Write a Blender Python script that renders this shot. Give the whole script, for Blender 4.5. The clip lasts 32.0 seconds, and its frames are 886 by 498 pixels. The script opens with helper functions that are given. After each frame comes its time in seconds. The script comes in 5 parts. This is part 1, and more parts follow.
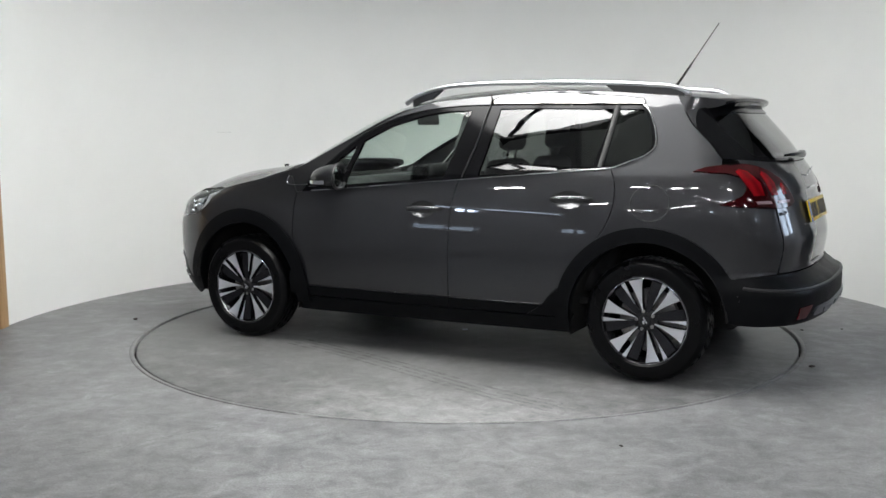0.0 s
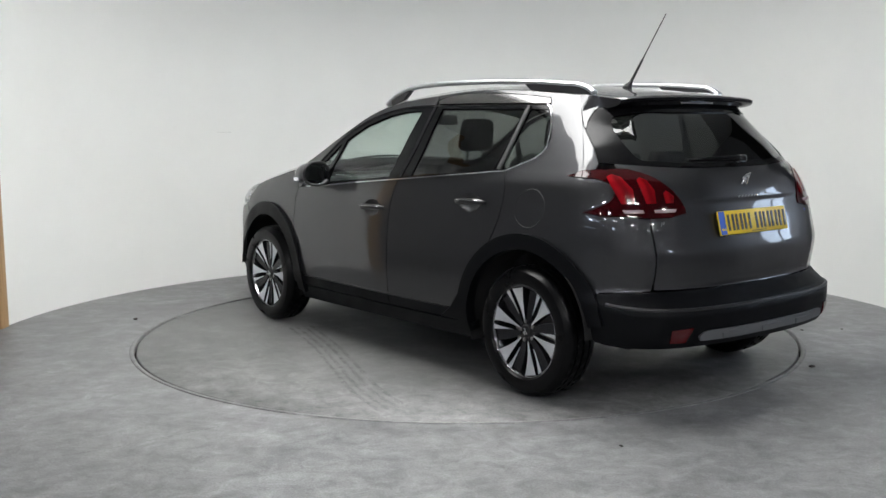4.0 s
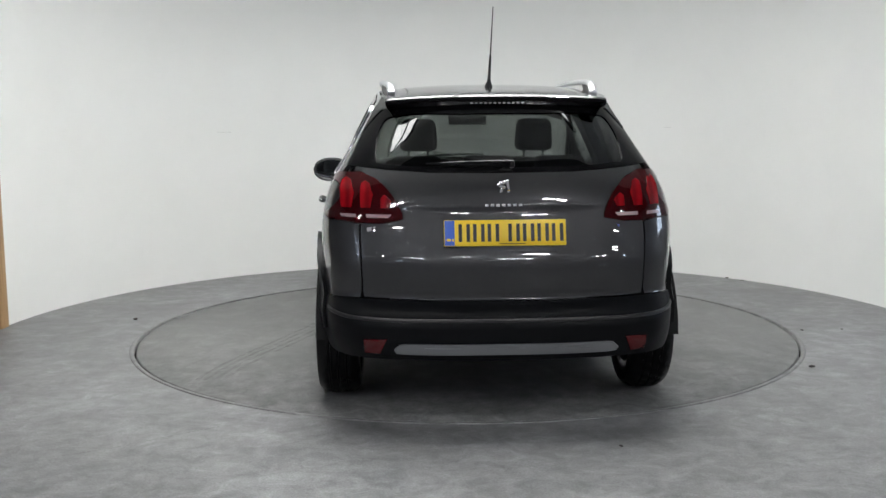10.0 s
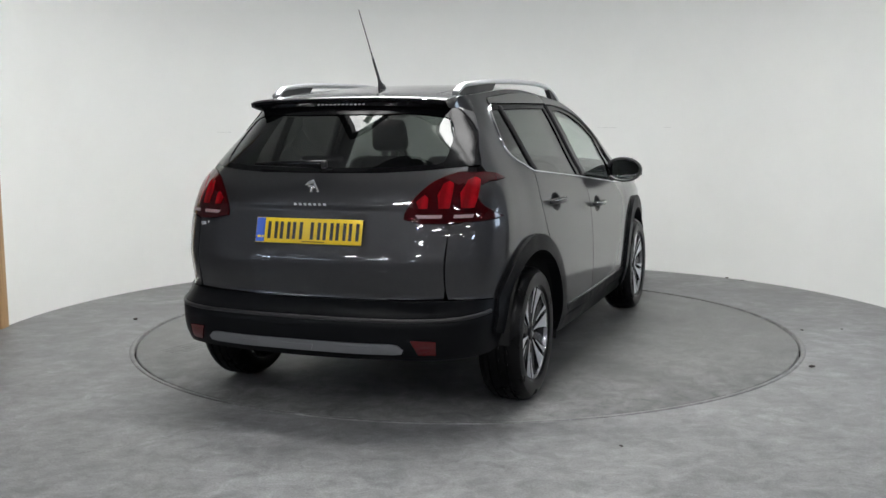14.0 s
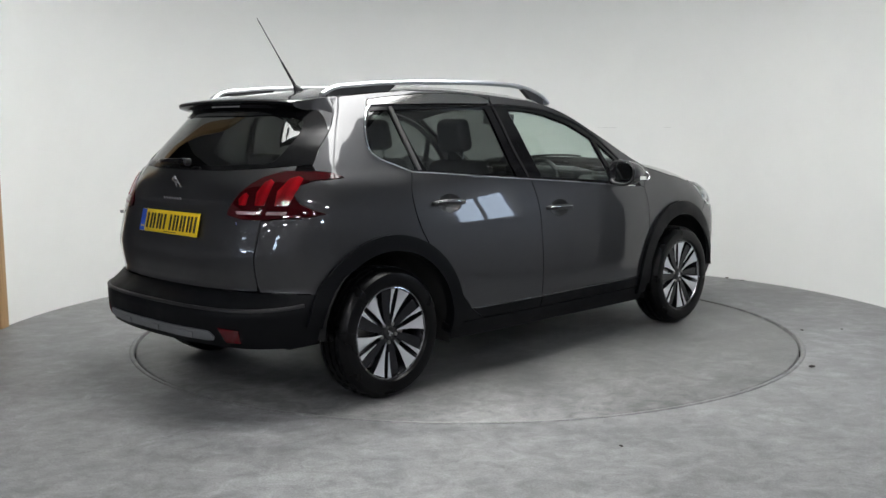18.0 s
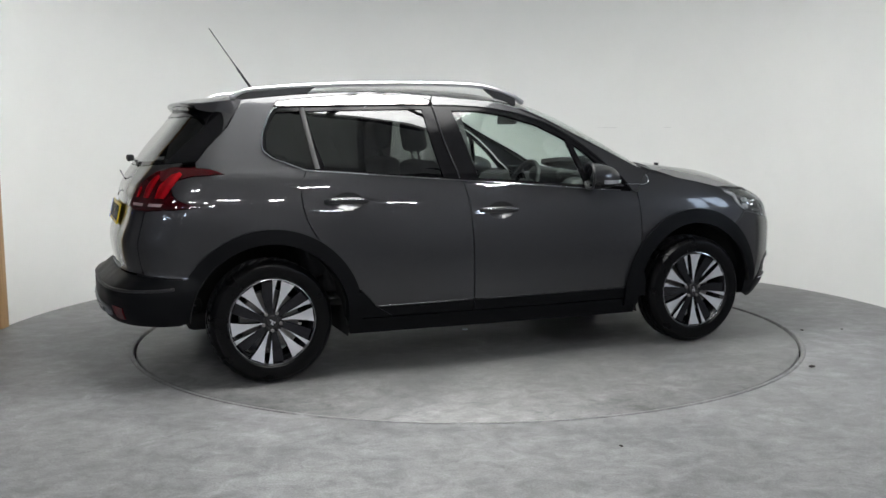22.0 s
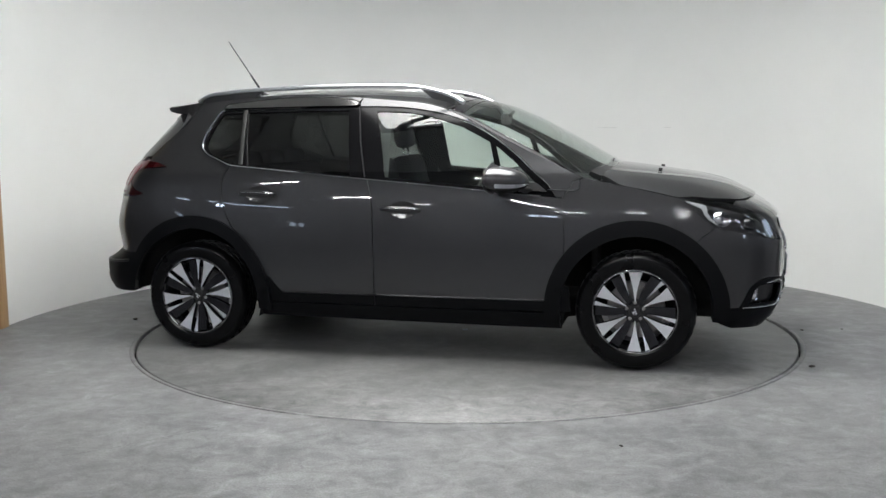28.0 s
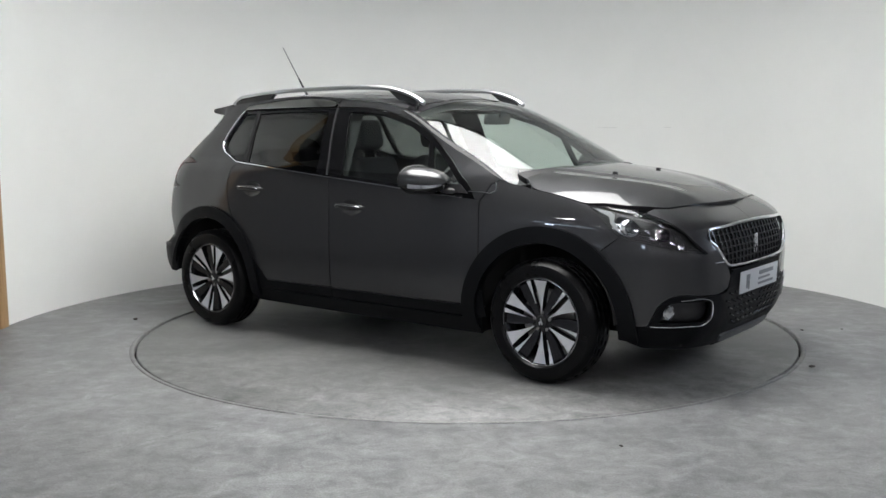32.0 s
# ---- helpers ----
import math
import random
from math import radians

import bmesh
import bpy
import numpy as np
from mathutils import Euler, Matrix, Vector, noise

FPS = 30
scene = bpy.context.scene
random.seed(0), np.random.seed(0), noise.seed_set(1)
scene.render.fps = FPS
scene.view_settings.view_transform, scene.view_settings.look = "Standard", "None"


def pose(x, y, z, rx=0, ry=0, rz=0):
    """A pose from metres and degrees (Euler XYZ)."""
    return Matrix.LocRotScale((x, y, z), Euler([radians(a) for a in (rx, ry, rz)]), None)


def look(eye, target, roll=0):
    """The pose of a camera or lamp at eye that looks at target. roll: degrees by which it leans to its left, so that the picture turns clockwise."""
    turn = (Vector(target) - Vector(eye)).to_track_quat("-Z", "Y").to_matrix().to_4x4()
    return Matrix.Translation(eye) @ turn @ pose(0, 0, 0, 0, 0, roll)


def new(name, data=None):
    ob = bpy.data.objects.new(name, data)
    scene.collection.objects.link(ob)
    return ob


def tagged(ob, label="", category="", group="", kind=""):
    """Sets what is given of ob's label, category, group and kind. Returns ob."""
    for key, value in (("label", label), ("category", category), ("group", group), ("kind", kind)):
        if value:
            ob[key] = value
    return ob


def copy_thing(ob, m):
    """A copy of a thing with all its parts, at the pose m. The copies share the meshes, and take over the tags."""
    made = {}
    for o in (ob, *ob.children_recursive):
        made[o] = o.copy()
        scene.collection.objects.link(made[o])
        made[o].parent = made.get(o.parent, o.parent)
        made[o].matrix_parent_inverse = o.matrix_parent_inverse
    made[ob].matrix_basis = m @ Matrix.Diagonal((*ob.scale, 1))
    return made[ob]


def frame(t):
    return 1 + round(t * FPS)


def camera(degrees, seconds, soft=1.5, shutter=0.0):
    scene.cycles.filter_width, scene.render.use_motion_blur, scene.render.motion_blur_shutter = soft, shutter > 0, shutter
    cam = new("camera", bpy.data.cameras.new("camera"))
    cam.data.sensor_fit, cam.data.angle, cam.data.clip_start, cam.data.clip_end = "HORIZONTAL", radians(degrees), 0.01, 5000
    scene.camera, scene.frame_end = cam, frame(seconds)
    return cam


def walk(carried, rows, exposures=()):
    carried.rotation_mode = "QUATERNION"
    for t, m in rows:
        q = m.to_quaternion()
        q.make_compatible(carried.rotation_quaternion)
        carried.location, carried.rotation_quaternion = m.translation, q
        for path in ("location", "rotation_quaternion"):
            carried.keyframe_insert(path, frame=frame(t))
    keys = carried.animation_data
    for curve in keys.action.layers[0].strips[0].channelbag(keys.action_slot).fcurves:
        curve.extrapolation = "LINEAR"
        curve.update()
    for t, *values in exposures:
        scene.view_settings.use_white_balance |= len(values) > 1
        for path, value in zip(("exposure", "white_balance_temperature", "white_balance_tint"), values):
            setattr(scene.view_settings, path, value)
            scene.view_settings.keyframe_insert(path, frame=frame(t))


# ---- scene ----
from mathutils import geometry

# ---------------------------------------------------------------- camera
cam = camera(47.4, 32.0)
EYE = Vector((0.0, -6.366, 1.315))
YAW, PITCH = radians(-1.24), radians(-7.12)
AIM = Vector((math.sin(YAW) * math.cos(PITCH), math.cos(YAW) * math.cos(PITCH), math.sin(PITCH)))
still = look(EYE, EYE + AIM, -0.43)
walk(cam, [(0, still), (32, still)], exposures=[(0, 0.56), (32, 0.56)])

# the turntable's turn: degrees at the start and degrees a second
TURN0, RATE = 152.68, -5.906
CAR_AT = (-0.152, -0.039)

# ---------------------------------------------------------------- world and lights
world = bpy.data.worlds.new("world")
scene.world = world
world.use_nodes = True
world.node_tree.nodes["Background"].inputs[0].default_value = (0.75, 0.85, 1.0, 1)
world.node_tree.nodes["Background"].inputs[1].default_value = 0.15


# the luminous ceiling over the turntable
CEIL_Z = 3.25
SOFTBOX_HALF, SOFTBOX_Z = (1.28, 1.04), 3.0
SOFTBOX_AT = (-0.10, -0.72)
# windows of the hall: place, turn, width, height, panes across, brightness
WINDOWS = [(3.60, -1.02, 1.38, 90, 0.62, 0.70, 2, 5.0), (-5.95, -4.9, 1.04, -90, 1.1, 0.10, 2, 2.4), (-5.95, -7.5, 1.20, -90, 0.5, 0.12, 2, 3.0), (-5.95, -5.9, 2.25, -90, 2.6, 0.10, 2, 7.0),
           (-5.95, -5.2, 2.05, -90, 0.40, 0.28, 2, 40.0), (5.95, -6.4, 2.05, 90, 0.40, 0.30, 2, 40.0), (-2.4, -9.45, 2.3, 0, 0.6, 0.3, 2, 14.0)]
# twin strip lights over the hall, seen in the paintwork
STRIPS = [(x, y) for y in (-4.4, -6.2, -8.0) for x in (-4.2, -1.4, 1.4, 4.2)] + [(0.15, -6.9)]


# ---------------------------------------------------------------- materials
def material(name, colour, rough=0.5, metal=0.0, **more):
    m = bpy.data.materials.new(name)
    m.use_nodes = True
    b = m.node_tree.nodes["Principled BSDF"]
    b.inputs["Base Color"].default_value = (*colour, 1)
    b.inputs["Roughness"].default_value = rough
    b.inputs["Metallic"].default_value = metal
    for k, v in more.items():
        b.inputs[k.replace("_", " ")].default_value = v
    return m


def node(m, kind, **values):
    n = m.node_tree.nodes.new(kind)
    for k, v in values.items():
        n.inputs[k.replace("_", " ")].default_value = v
    return n


def link(m, a, out, b, inp):
    m.node_tree.links.new(a.outputs[out], b.inputs[inp])


def bsdf(m):
    return m.node_tree.nodes["Principled BSDF"]


def ramp(m, src, out, stops):
    r = m.node_tree.nodes.new("ShaderNodeValToRGB")
    e = r.color_ramp.elements
    while len(e) < len(stops):
        e.new(0.5)
    for el, (p, c) in zip(e, stops):
        el.position, el.color = p, (*c, 1)
    link(m, src, out, r, "Fac")
    return r


def coords(m, scale=(1, 1, 1), which="Object"):
    c = m.node_tree.nodes.new("ShaderNodeTexCoord")
    p = node(m, "ShaderNodeMapping")
    p.inputs["Scale"].default_value = scale
    link(m, c, which, p, "Vector")
    return p


def bump(m, src, out, strength, distance):
    b = node(m, "ShaderNodeBump", Strength=strength, Distance=distance)
    link(m, src, out, b, "Height")
    link(m, b, "Normal", bsdf(m), "Normal")
    return b


def concrete(name, lo, hi, shift=0.0):
    m = material(name, hi, 0.5)
    c = coords(m)
    c.inputs["Location"].default_value = (shift, shift * 0.7, 0)
    c2 = coords(m, (2.2, 4.0, 1.0))
    c2.inputs["Rotation"].default_value = (0, 0, 0.5 + shift)
    big = node(m, "ShaderNodeTexNoise", Scale=1.3, Detail=10.0, Roughness=0.68, Distortion=0.8)
    fine = node(m, "ShaderNodeTexNoise", Scale=9.0, Detail=12.0, Roughness=0.74, Distortion=0.5)
    streak = node(m, "ShaderNodeTexNoise", Scale=1.0, Detail=9.0, Roughness=0.72, Distortion=1.2)
    grit = node(m, "ShaderNodeTexNoise", Scale=120.0, Detail=4.0, Roughness=0.65)
    for n in (big, fine, grit):
        link(m, c, "Vector", n, "Vector")
    link(m, c2, "Vector", streak, "Vector")
    out = ramp(m, big, "Fac", [(0.30, lo), (0.70, hi)])
    last, slot = out, "Color"
    for src, a, b, fac in ((streak, (0.26, 0.72), (0.22, 0.80), 0.35), (fine, (0.28, 0.74), (0.10, 0.92), 0.8), (grit, (0.3, 0.7), (0.28, 0.72), 0.6)):
        g = ramp(m, src, "Fac", [(a[0], (b[0],) * 3), (a[1], (b[1],) * 3)])
        mix = m.node_tree.nodes.new("ShaderNodeMix")
        mix.data_type, mix.blend_type = "RGBA", "OVERLAY"
        mix.inputs[0].default_value = fac
        link(m, last, slot, mix, 6), link(m, g, "Color", mix, 7)
        last, slot = mix, 2
    # scuffs: pale dry scratches
    scuff = ramp(m, streak, "Fac", [(0.66, (0, 0, 0)), (0.74, (0.35, 0.35, 0.35))])
    add = m.node_tree.nodes.new("ShaderNodeMix")
    add.data_type, add.blend_type = "RGBA", "MIX"
    link(m, scuff, "Color", add, 0)
    link(m, last, slot, add, 6)
    add.inputs[7].default_value = (*(min(1, v * 1.5) for v in hi), 1)
    link(m, add, 2, bsdf(m), "Base Color")
    r = ramp(m, fine, "Fac", [(0.3, (0.36,) * 3), (0.7, (0.58,) * 3)])
    link(m, r, "Color", bsdf(m), "Roughness")
    bump(m, grit, "Fac", 0.25, 0.002)
    return m


FLOOR_M = concrete("floor_concrete", (0.134, 0.135, 0.138), (0.222, 0.223, 0.227))
DISC_M = concrete("turntable_concrete", (0.098, 0.099, 0.099), (0.176, 0.176, 0.174), 3.0)
RIM_M = concrete("kerb_concrete", (0.115, 0.116, 0.117), (0.185, 0.185, 0.184))


def mark_material(name, colour, low, high):
    """A worn deposit that covers the floor in patches."""
    m = material(name, colour, 0.6)
    c = coords(m)
    n = node(m, "ShaderNodeTexNoise", Scale=16.0, Detail=8.0, Roughness=0.75)
    link(m, c, "Vector", n, "Vector")
    r = ramp(m, n, "Fac", [(low, (0, 0, 0)), (high, (0.28, 0.28, 0.28))])
    link(m, r, "Color", bsdf(m), "Alpha")
    return m


TYRE_MARK = mark_material("tyre_dust", (0.05, 0.05, 0.05), 0.40, 0.62)
CRACK_M = mark_material("floor_crack", (0.06, 0.06, 0.06), 0.35, 0.55)
DEBRIS_M = material("dark_grit", (0.03, 0.025, 0.022), 0.8)
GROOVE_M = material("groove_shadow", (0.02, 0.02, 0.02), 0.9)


def plaster(name, colour):
    m = material(name, colour, 0.75)
    c = coords(m)
    n = node(m, "ShaderNodeTexNoise", Scale=1.3, Detail=6.0, Roughness=0.6)
    f = node(m, "ShaderNodeTexNoise", Scale=60.0, Detail=4.0)
    link(m, c, "Vector", n, "Vector"), link(m, c, "Vector", f, "Vector")
    r = ramp(m, n, "Fac", [(0.3, tuple(v * 0.955 for v in colour)), (0.7, colour)])
    link(m, r, "Color", bsdf(m), "Base Color")
    bump(m, f, "Fac", 0.08, 0.002)
    return m


WALL_M = plaster("white_wall_paint", (0.84, 0.85, 0.83))
DARK_WALL_M = plaster("grey_hall_paint", (0.36, 0.36, 0.38))
CEIL_M = plaster("ceiling_paint", (0.13, 0.13, 0.135))
SKY_COLOUR = (0.66, 0.80, 1.0, 1)
LAMP_M = material("lamp_diffuser", (1, 1, 1), 0.5, Emission_Color=(0.98, 0.98, 1.0, 1), Emission_Strength=180.0)


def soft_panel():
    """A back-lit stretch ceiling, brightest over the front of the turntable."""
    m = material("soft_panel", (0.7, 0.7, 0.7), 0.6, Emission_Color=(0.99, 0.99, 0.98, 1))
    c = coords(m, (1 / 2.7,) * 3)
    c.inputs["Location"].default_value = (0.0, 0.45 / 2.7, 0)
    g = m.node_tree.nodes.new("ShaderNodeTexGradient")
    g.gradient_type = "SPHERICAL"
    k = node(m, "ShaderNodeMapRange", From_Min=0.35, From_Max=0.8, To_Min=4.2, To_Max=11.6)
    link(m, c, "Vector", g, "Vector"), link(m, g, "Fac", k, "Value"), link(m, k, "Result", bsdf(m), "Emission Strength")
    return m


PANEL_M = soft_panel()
DARK_METAL = material("dark_metal", (0.03, 0.03, 0.032), 0.5)
WHITE_METAL = material("white_metal", (0.75, 0.75, 0.75), 0.4)
WOOD_M = material("pale_wood", (0.42, 0.27, 0.13), 0.5)
SEAM_M = material("seam_filler", (0.66, 0.67, 0.65), 0.8)


def wood_grain():
    c = coords(WOOD_M, (30, 30, 1.2))
    n = node(WOOD_M, "ShaderNodeTexNoise", Scale=2.0, Detail=8.0, Distortion=1.0)
    link(WOOD_M, c, "Vector", n, "Vector")
    r = ramp(WOOD_M, n, "Fac", [(0.3, (0.34, 0.20, 0.085)), (0.7, (0.50, 0.33, 0.16))])
    link(WOOD_M, r, "Color", bsdf(WOOD_M), "Base Color")


wood_grain()


def paint():
    m = material("metallic_grey_paint", (0.1, 0.098, 0.1), 0.40, 0.78, Coat_Weight=1.0, Coat_Roughness=0.012, Specular_Tint=(0.6, 0.6, 0.6, 1))
    c = coords(m)
    v = node(m, "ShaderNodeTexVoronoi", Scale=900.0)
    link(m, c, "Vector", v, "Vector")
    r = ramp(m, v, "Color", [(0.0, (0.0275, 0.0278, 0.0295)), (1.0, (0.0500, 0.0505, 0.0535))])
    link(m, r, "Color", bsdf(m), "Base Color")
    return m


PAINT = paint()


def plastic(name, colour, rough, scale=420.0, depth=0.0006, spec=0.5):
    m = material(name, colour, rough, Specular_IOR_Level=spec)
    c = coords(m)
    n = node(m, "ShaderNodeTexNoise", Scale=scale, Detail=2.0)
    big = node(m, "ShaderNodeTexNoise", Scale=7.0, Detail=4.0)
    link(m, c, "Vector", n, "Vector"), link(m, c, "Vector", big, "Vector")
    r = ramp(m, big, "Fac", [(0.3, (rough * 0.85,) * 3), (0.7, (min(1, rough * 1.12),) * 3)])
    link(m, r, "Color", bsdf(m), "Roughness")
    bump(m, n, "Fac", 0.35, depth)
    return m


CLAD = plastic("black_grained_plastic", (0.0034, 0.0037, 0.0045), 0.45, spec=0.11)
RUBBER = plastic("tyre_rubber", (0.0022, 0.0022, 0.0025), 0.30, 160.0, 0.0004, 0.16)
BLACK = material("gloss_black", (0.008, 0.008, 0.009), 0.08)
FRIT = material("black_printed_glass_edge", (0.004, 0.004, 0.0045), 0.12, Specular_IOR_Level=0.16)
SATIN_BLACK = plastic("satin_black", (0.008, 0.008, 0.009), 0.42)
VOID = material("underbody_black", (0.006, 0.006, 0.006), 0.9)
DARK_CHROME = material("dark_chrome", (0.30, 0.30, 0.31), 0.12, 1.0)
CHROME = material("chrome", (0.82, 0.83, 0.85), 0.09, 1.0)
SATIN_ALU = material("satin_aluminium", (0.70, 0.71, 0.73), 0.3, 1.0)
SILVER_PAINT = material("silver_skid_paint", (0.20, 0.205, 0.215), 0.36, 0.6)
ALLOY_BRIGHT = material("machined_alloy", (0.70, 0.715, 0.74), 0.30, 0.6)
ALLOY_DARK = material("dark_grey_alloy", (0.016, 0.016, 0.019), 0.26, 0.5)
RIM_EDGE = material("rim_edge_alloy", (0.42, 0.42, 0.43), 0.2, 1.0)
STEEL = material("brake_steel", (0.35, 0.34, 0.33), 0.4, 1.0)
MIRROR_M = material("mirror_glass", (0.85, 0.87, 0.88), 0.02, 1.0)
SEAT_M = plastic("charcoal_cloth", (0.020, 0.020, 0.022), 0.85, 300.0, 0.002)
DASH_M = plastic("dashboard_plastic", (0.016, 0.016, 0.017), 0.6)
LINER_M = plastic("pale_headlining", (0.32, 0.32, 0.31), 0.9, 300.0)
PLATE_Y = material("yellow_plate", (0.80, 0.56, 0.02), 0.3)
PLATE_W = material("white_plate", (0.62, 0.64, 0.66), 0.3)
PLATE_B = material("blue_band", (0.02, 0.10, 0.55), 0.3)
INK = material("black_ink", (0.01, 0.01, 0.01), 0.4)
GREY_INK = material("grey_ink", (0.22, 0.23, 0.25), 0.4)
BADGE_BLUE = material("badge_blue", (0.05, 0.08, 0.35), 0.3)


def glass(name, tint, rough=0.0):
    m = bpy.data.materials.new(name)
    m.use_nodes = True
    t = m.node_tree
    t.nodes.remove(t.nodes["Principled BSDF"])
    out = t.nodes["Material Output"]
    a = t.nodes.new("ShaderNodeBsdfTransparent")
    a.inputs["Color"].default_value = (*tint, 1)
    g = t.nodes.new("ShaderNodeBsdfGlossy")
    g.inputs["Roughness"].default_value = rough
    g.inputs["Color"].default_value = (1, 1, 1, 1)
    w = t.nodes.new("ShaderNodeLayerWeight")
    w.inputs["Blend"].default_value = 0.5
    pw = t.nodes.new("ShaderNodeMath")
    pw.operation = "POWER"
    pw.inputs[1].default_value = 4.5
    t.links.new(w.outputs["Facing"], pw.inputs[0])
    f = t.nodes.new("ShaderNodeMath")
    f.operation = "MULTIPLY_ADD"
    f.inputs[1].default_value, f.inputs[2].default_value = 0.88, 0.058
    t.links.new(pw.outputs[0], f.inputs[0])
    mix = t.nodes.new("ShaderNodeMixShader")
    t.links.new(f.outputs[0], mix.inputs[0])
    t.links.new(a.outputs[0], mix.inputs[1])
    t.links.new(g.outputs[0], mix.inputs[2])
    t.links.new(mix.outputs[0], out.inputs[0])
    return m


GLASS = glass("pale_green_glass", (0.80, 0.875, 0.835))
PRIVACY = glass("dark_privacy_glass", (0.16, 0.168, 0.162))
LENS = glass("clear_lens", (0.9, 0.92, 0.93))
RED_LENS = glass("red_lens", (0.62, 0.012, 0.018))
RED_BODY = material("red_lamp_body", (0.030, 0.001, 0.002), 0.06)
RED_BRIGHT = material("red_reflector", (0.30, 0.006, 0.008), 0.16)
RED_DARK = material("dark_red_lamp", (0.060, 0.0015, 0.003), 0.08)
RED_GLOW = material("glowing_red_guide", (0.30, 0.004, 0.009), 0.12)
REVERSE_M = material("pale_pink_lens", (0.30, 0.22, 0.23), 0.2)


def lamp_ribs(m, lo, hi):
    """Fine upright optics in a lamp lens."""
    c = coords(m)
    w = node(m, "ShaderNodeTexWave", Scale=7.0, Distortion=1.5)
    w.bands_direction = "Y"
    n = node(m, "ShaderNodeTexNoise", Scale=14.0, Detail=2.0)
    link(m, c, "Vector", w, "Vector"), link(m, c, "Vector", n, "Vector")
    mix = node(m, "ShaderNodeMath")
    mix.operation = "MULTIPLY"
    link(m, w, "Fac", mix, 0), link(m, n, "Fac", mix, 1)
    r = ramp(m, mix, 0, [(0.05, lo), (0.5, hi)])
    link(m, r, "Color", bsdf(m), "Base Color")


lamp_ribs(RED_GLOW, (0.13, 0.002, 0.004), (0.25, 0.004, 0.008))
WHITE_LAMP = material("white_lamp_lens", (0.34, 0.345, 0.35), 0.12)

# ---------------------------------------------------------------- mesh helpers


def make(name, verts, faces, mat, parent=None, label="", normals=None, smooth=True):
    me = bpy.data.meshes.new(name)
    me.from_pydata([tuple(map(float, v)) for v in verts], [], [tuple(map(int, f)) for f in faces])
    me.materials.append(mat)
    if smooth:
        me.polygons.foreach_set("use_smooth", [True] * len(me.polygons))
    me.update()
    if normals is not None:
        me.normals_split_custom_set_from_vertices([tuple(map(float, n)) for n in normals])
    ob = new(name, me)
    if parent:
        ob.parent = parent
    if label:
        ob["label"] = label
    return ob


def part(name, bm, mat, parent=None, label="", smooth=True, angle=35):
    me = bpy.data.meshes.new(name)
    if smooth:
        for f in bm.faces:
            f.smooth = True
        for e in bm.edges:
            if len(e.link_faces) == 2 and e.calc_face_angle(0) > radians(angle):
                e.smooth = False
    bm.to_mesh(me)
    bm.free()
    me.materials.append(mat)
    ob = new(name, me)
    if parent:
        ob.parent = parent
    if label:
        ob["label"] = label
    return ob


def bm_box(bm, size, m=None, bevel=0.0, seg=2):
    r = bmesh.ops.create_cube(bm, size=1.0, matrix=Matrix.Diagonal((*size, 1)))
    vs = r["verts"]
    if bevel:
        es = list({e for v in vs for e in v.link_edges})
        k = bmesh.ops.bevel(bm, geom=es, offset=bevel, segments=seg, affect="EDGES", profile=0.5)
        vs = list({v for f in k["faces"] for v in f.verts} | {v for v in vs if v.is_valid})
    if m is not None:
        bmesh.ops.transform(bm, matrix=m, verts=vs)
    return vs


def box(name, size, m, mat, parent=None, bevel=0.004, label=""):
    bm = bmesh.new()
    bm_box(bm, size, m, bevel)
    return part(name, bm, mat, parent, label)


def revolve(bm, profile, n=48, m=None, close=False):
    """Turns (radius, height) pairs about z."""
    rings = []
    for r, h in profile:
        rings.append([bm.verts.new((r * math.cos(2 * math.pi * i / n), r * math.sin(2 * math.pi * i / n), h)) for i in range(n)])
    pairs = list(zip(rings, rings[1:])) + ([(rings[-1], rings[0])] if close else [])
    for a, b in pairs:
        for i in range(n):
            bm.faces.new((a[i], a[(i + 1) % n], b[(i + 1) % n], b[i]))
    vs = [v for r in rings for v in r]
    if m is not None:
        bmesh.ops.transform(bm, matrix=m, verts=vs)
    return vs


def tube(bm, pts, radius, n=8, cap=True):
    """A tube along points; radius is one number or one for each point, or (wide, high) pairs."""
    pts = [Vector(p) for p in pts]
    rings = []
    for i, p in enumerate(pts):
        d = (pts[min(i + 1, len(pts) - 1)] - pts[max(i - 1, 0)]).normalized()
        up = Vector((0, 0, 1)) if abs(d.z) < 0.95 else Vector((1, 0, 0))
        a = d.cross(up).normalized()
        b = a.cross(d)
        r = radius[i] if isinstance(radius, (list, tuple)) and not isinstance(radius, tuple) else radius
        ra, rb = r if isinstance(r, tuple) else (r, r)
        rings.append([bm.verts.new(p + a * ra * math.cos(2 * math.pi * k / n) + b * rb * math.sin(2 * math.pi * k / n)) for k in range(n)])
    for u, v in zip(rings, rings[1:]):
        for k in range(n):
            bm.faces.new((u[k], u[(k + 1) % n], v[(k + 1) % n], v[k]))
    if cap:
        bm.faces.new(rings[0][::-1]), bm.faces.new(rings[-1])


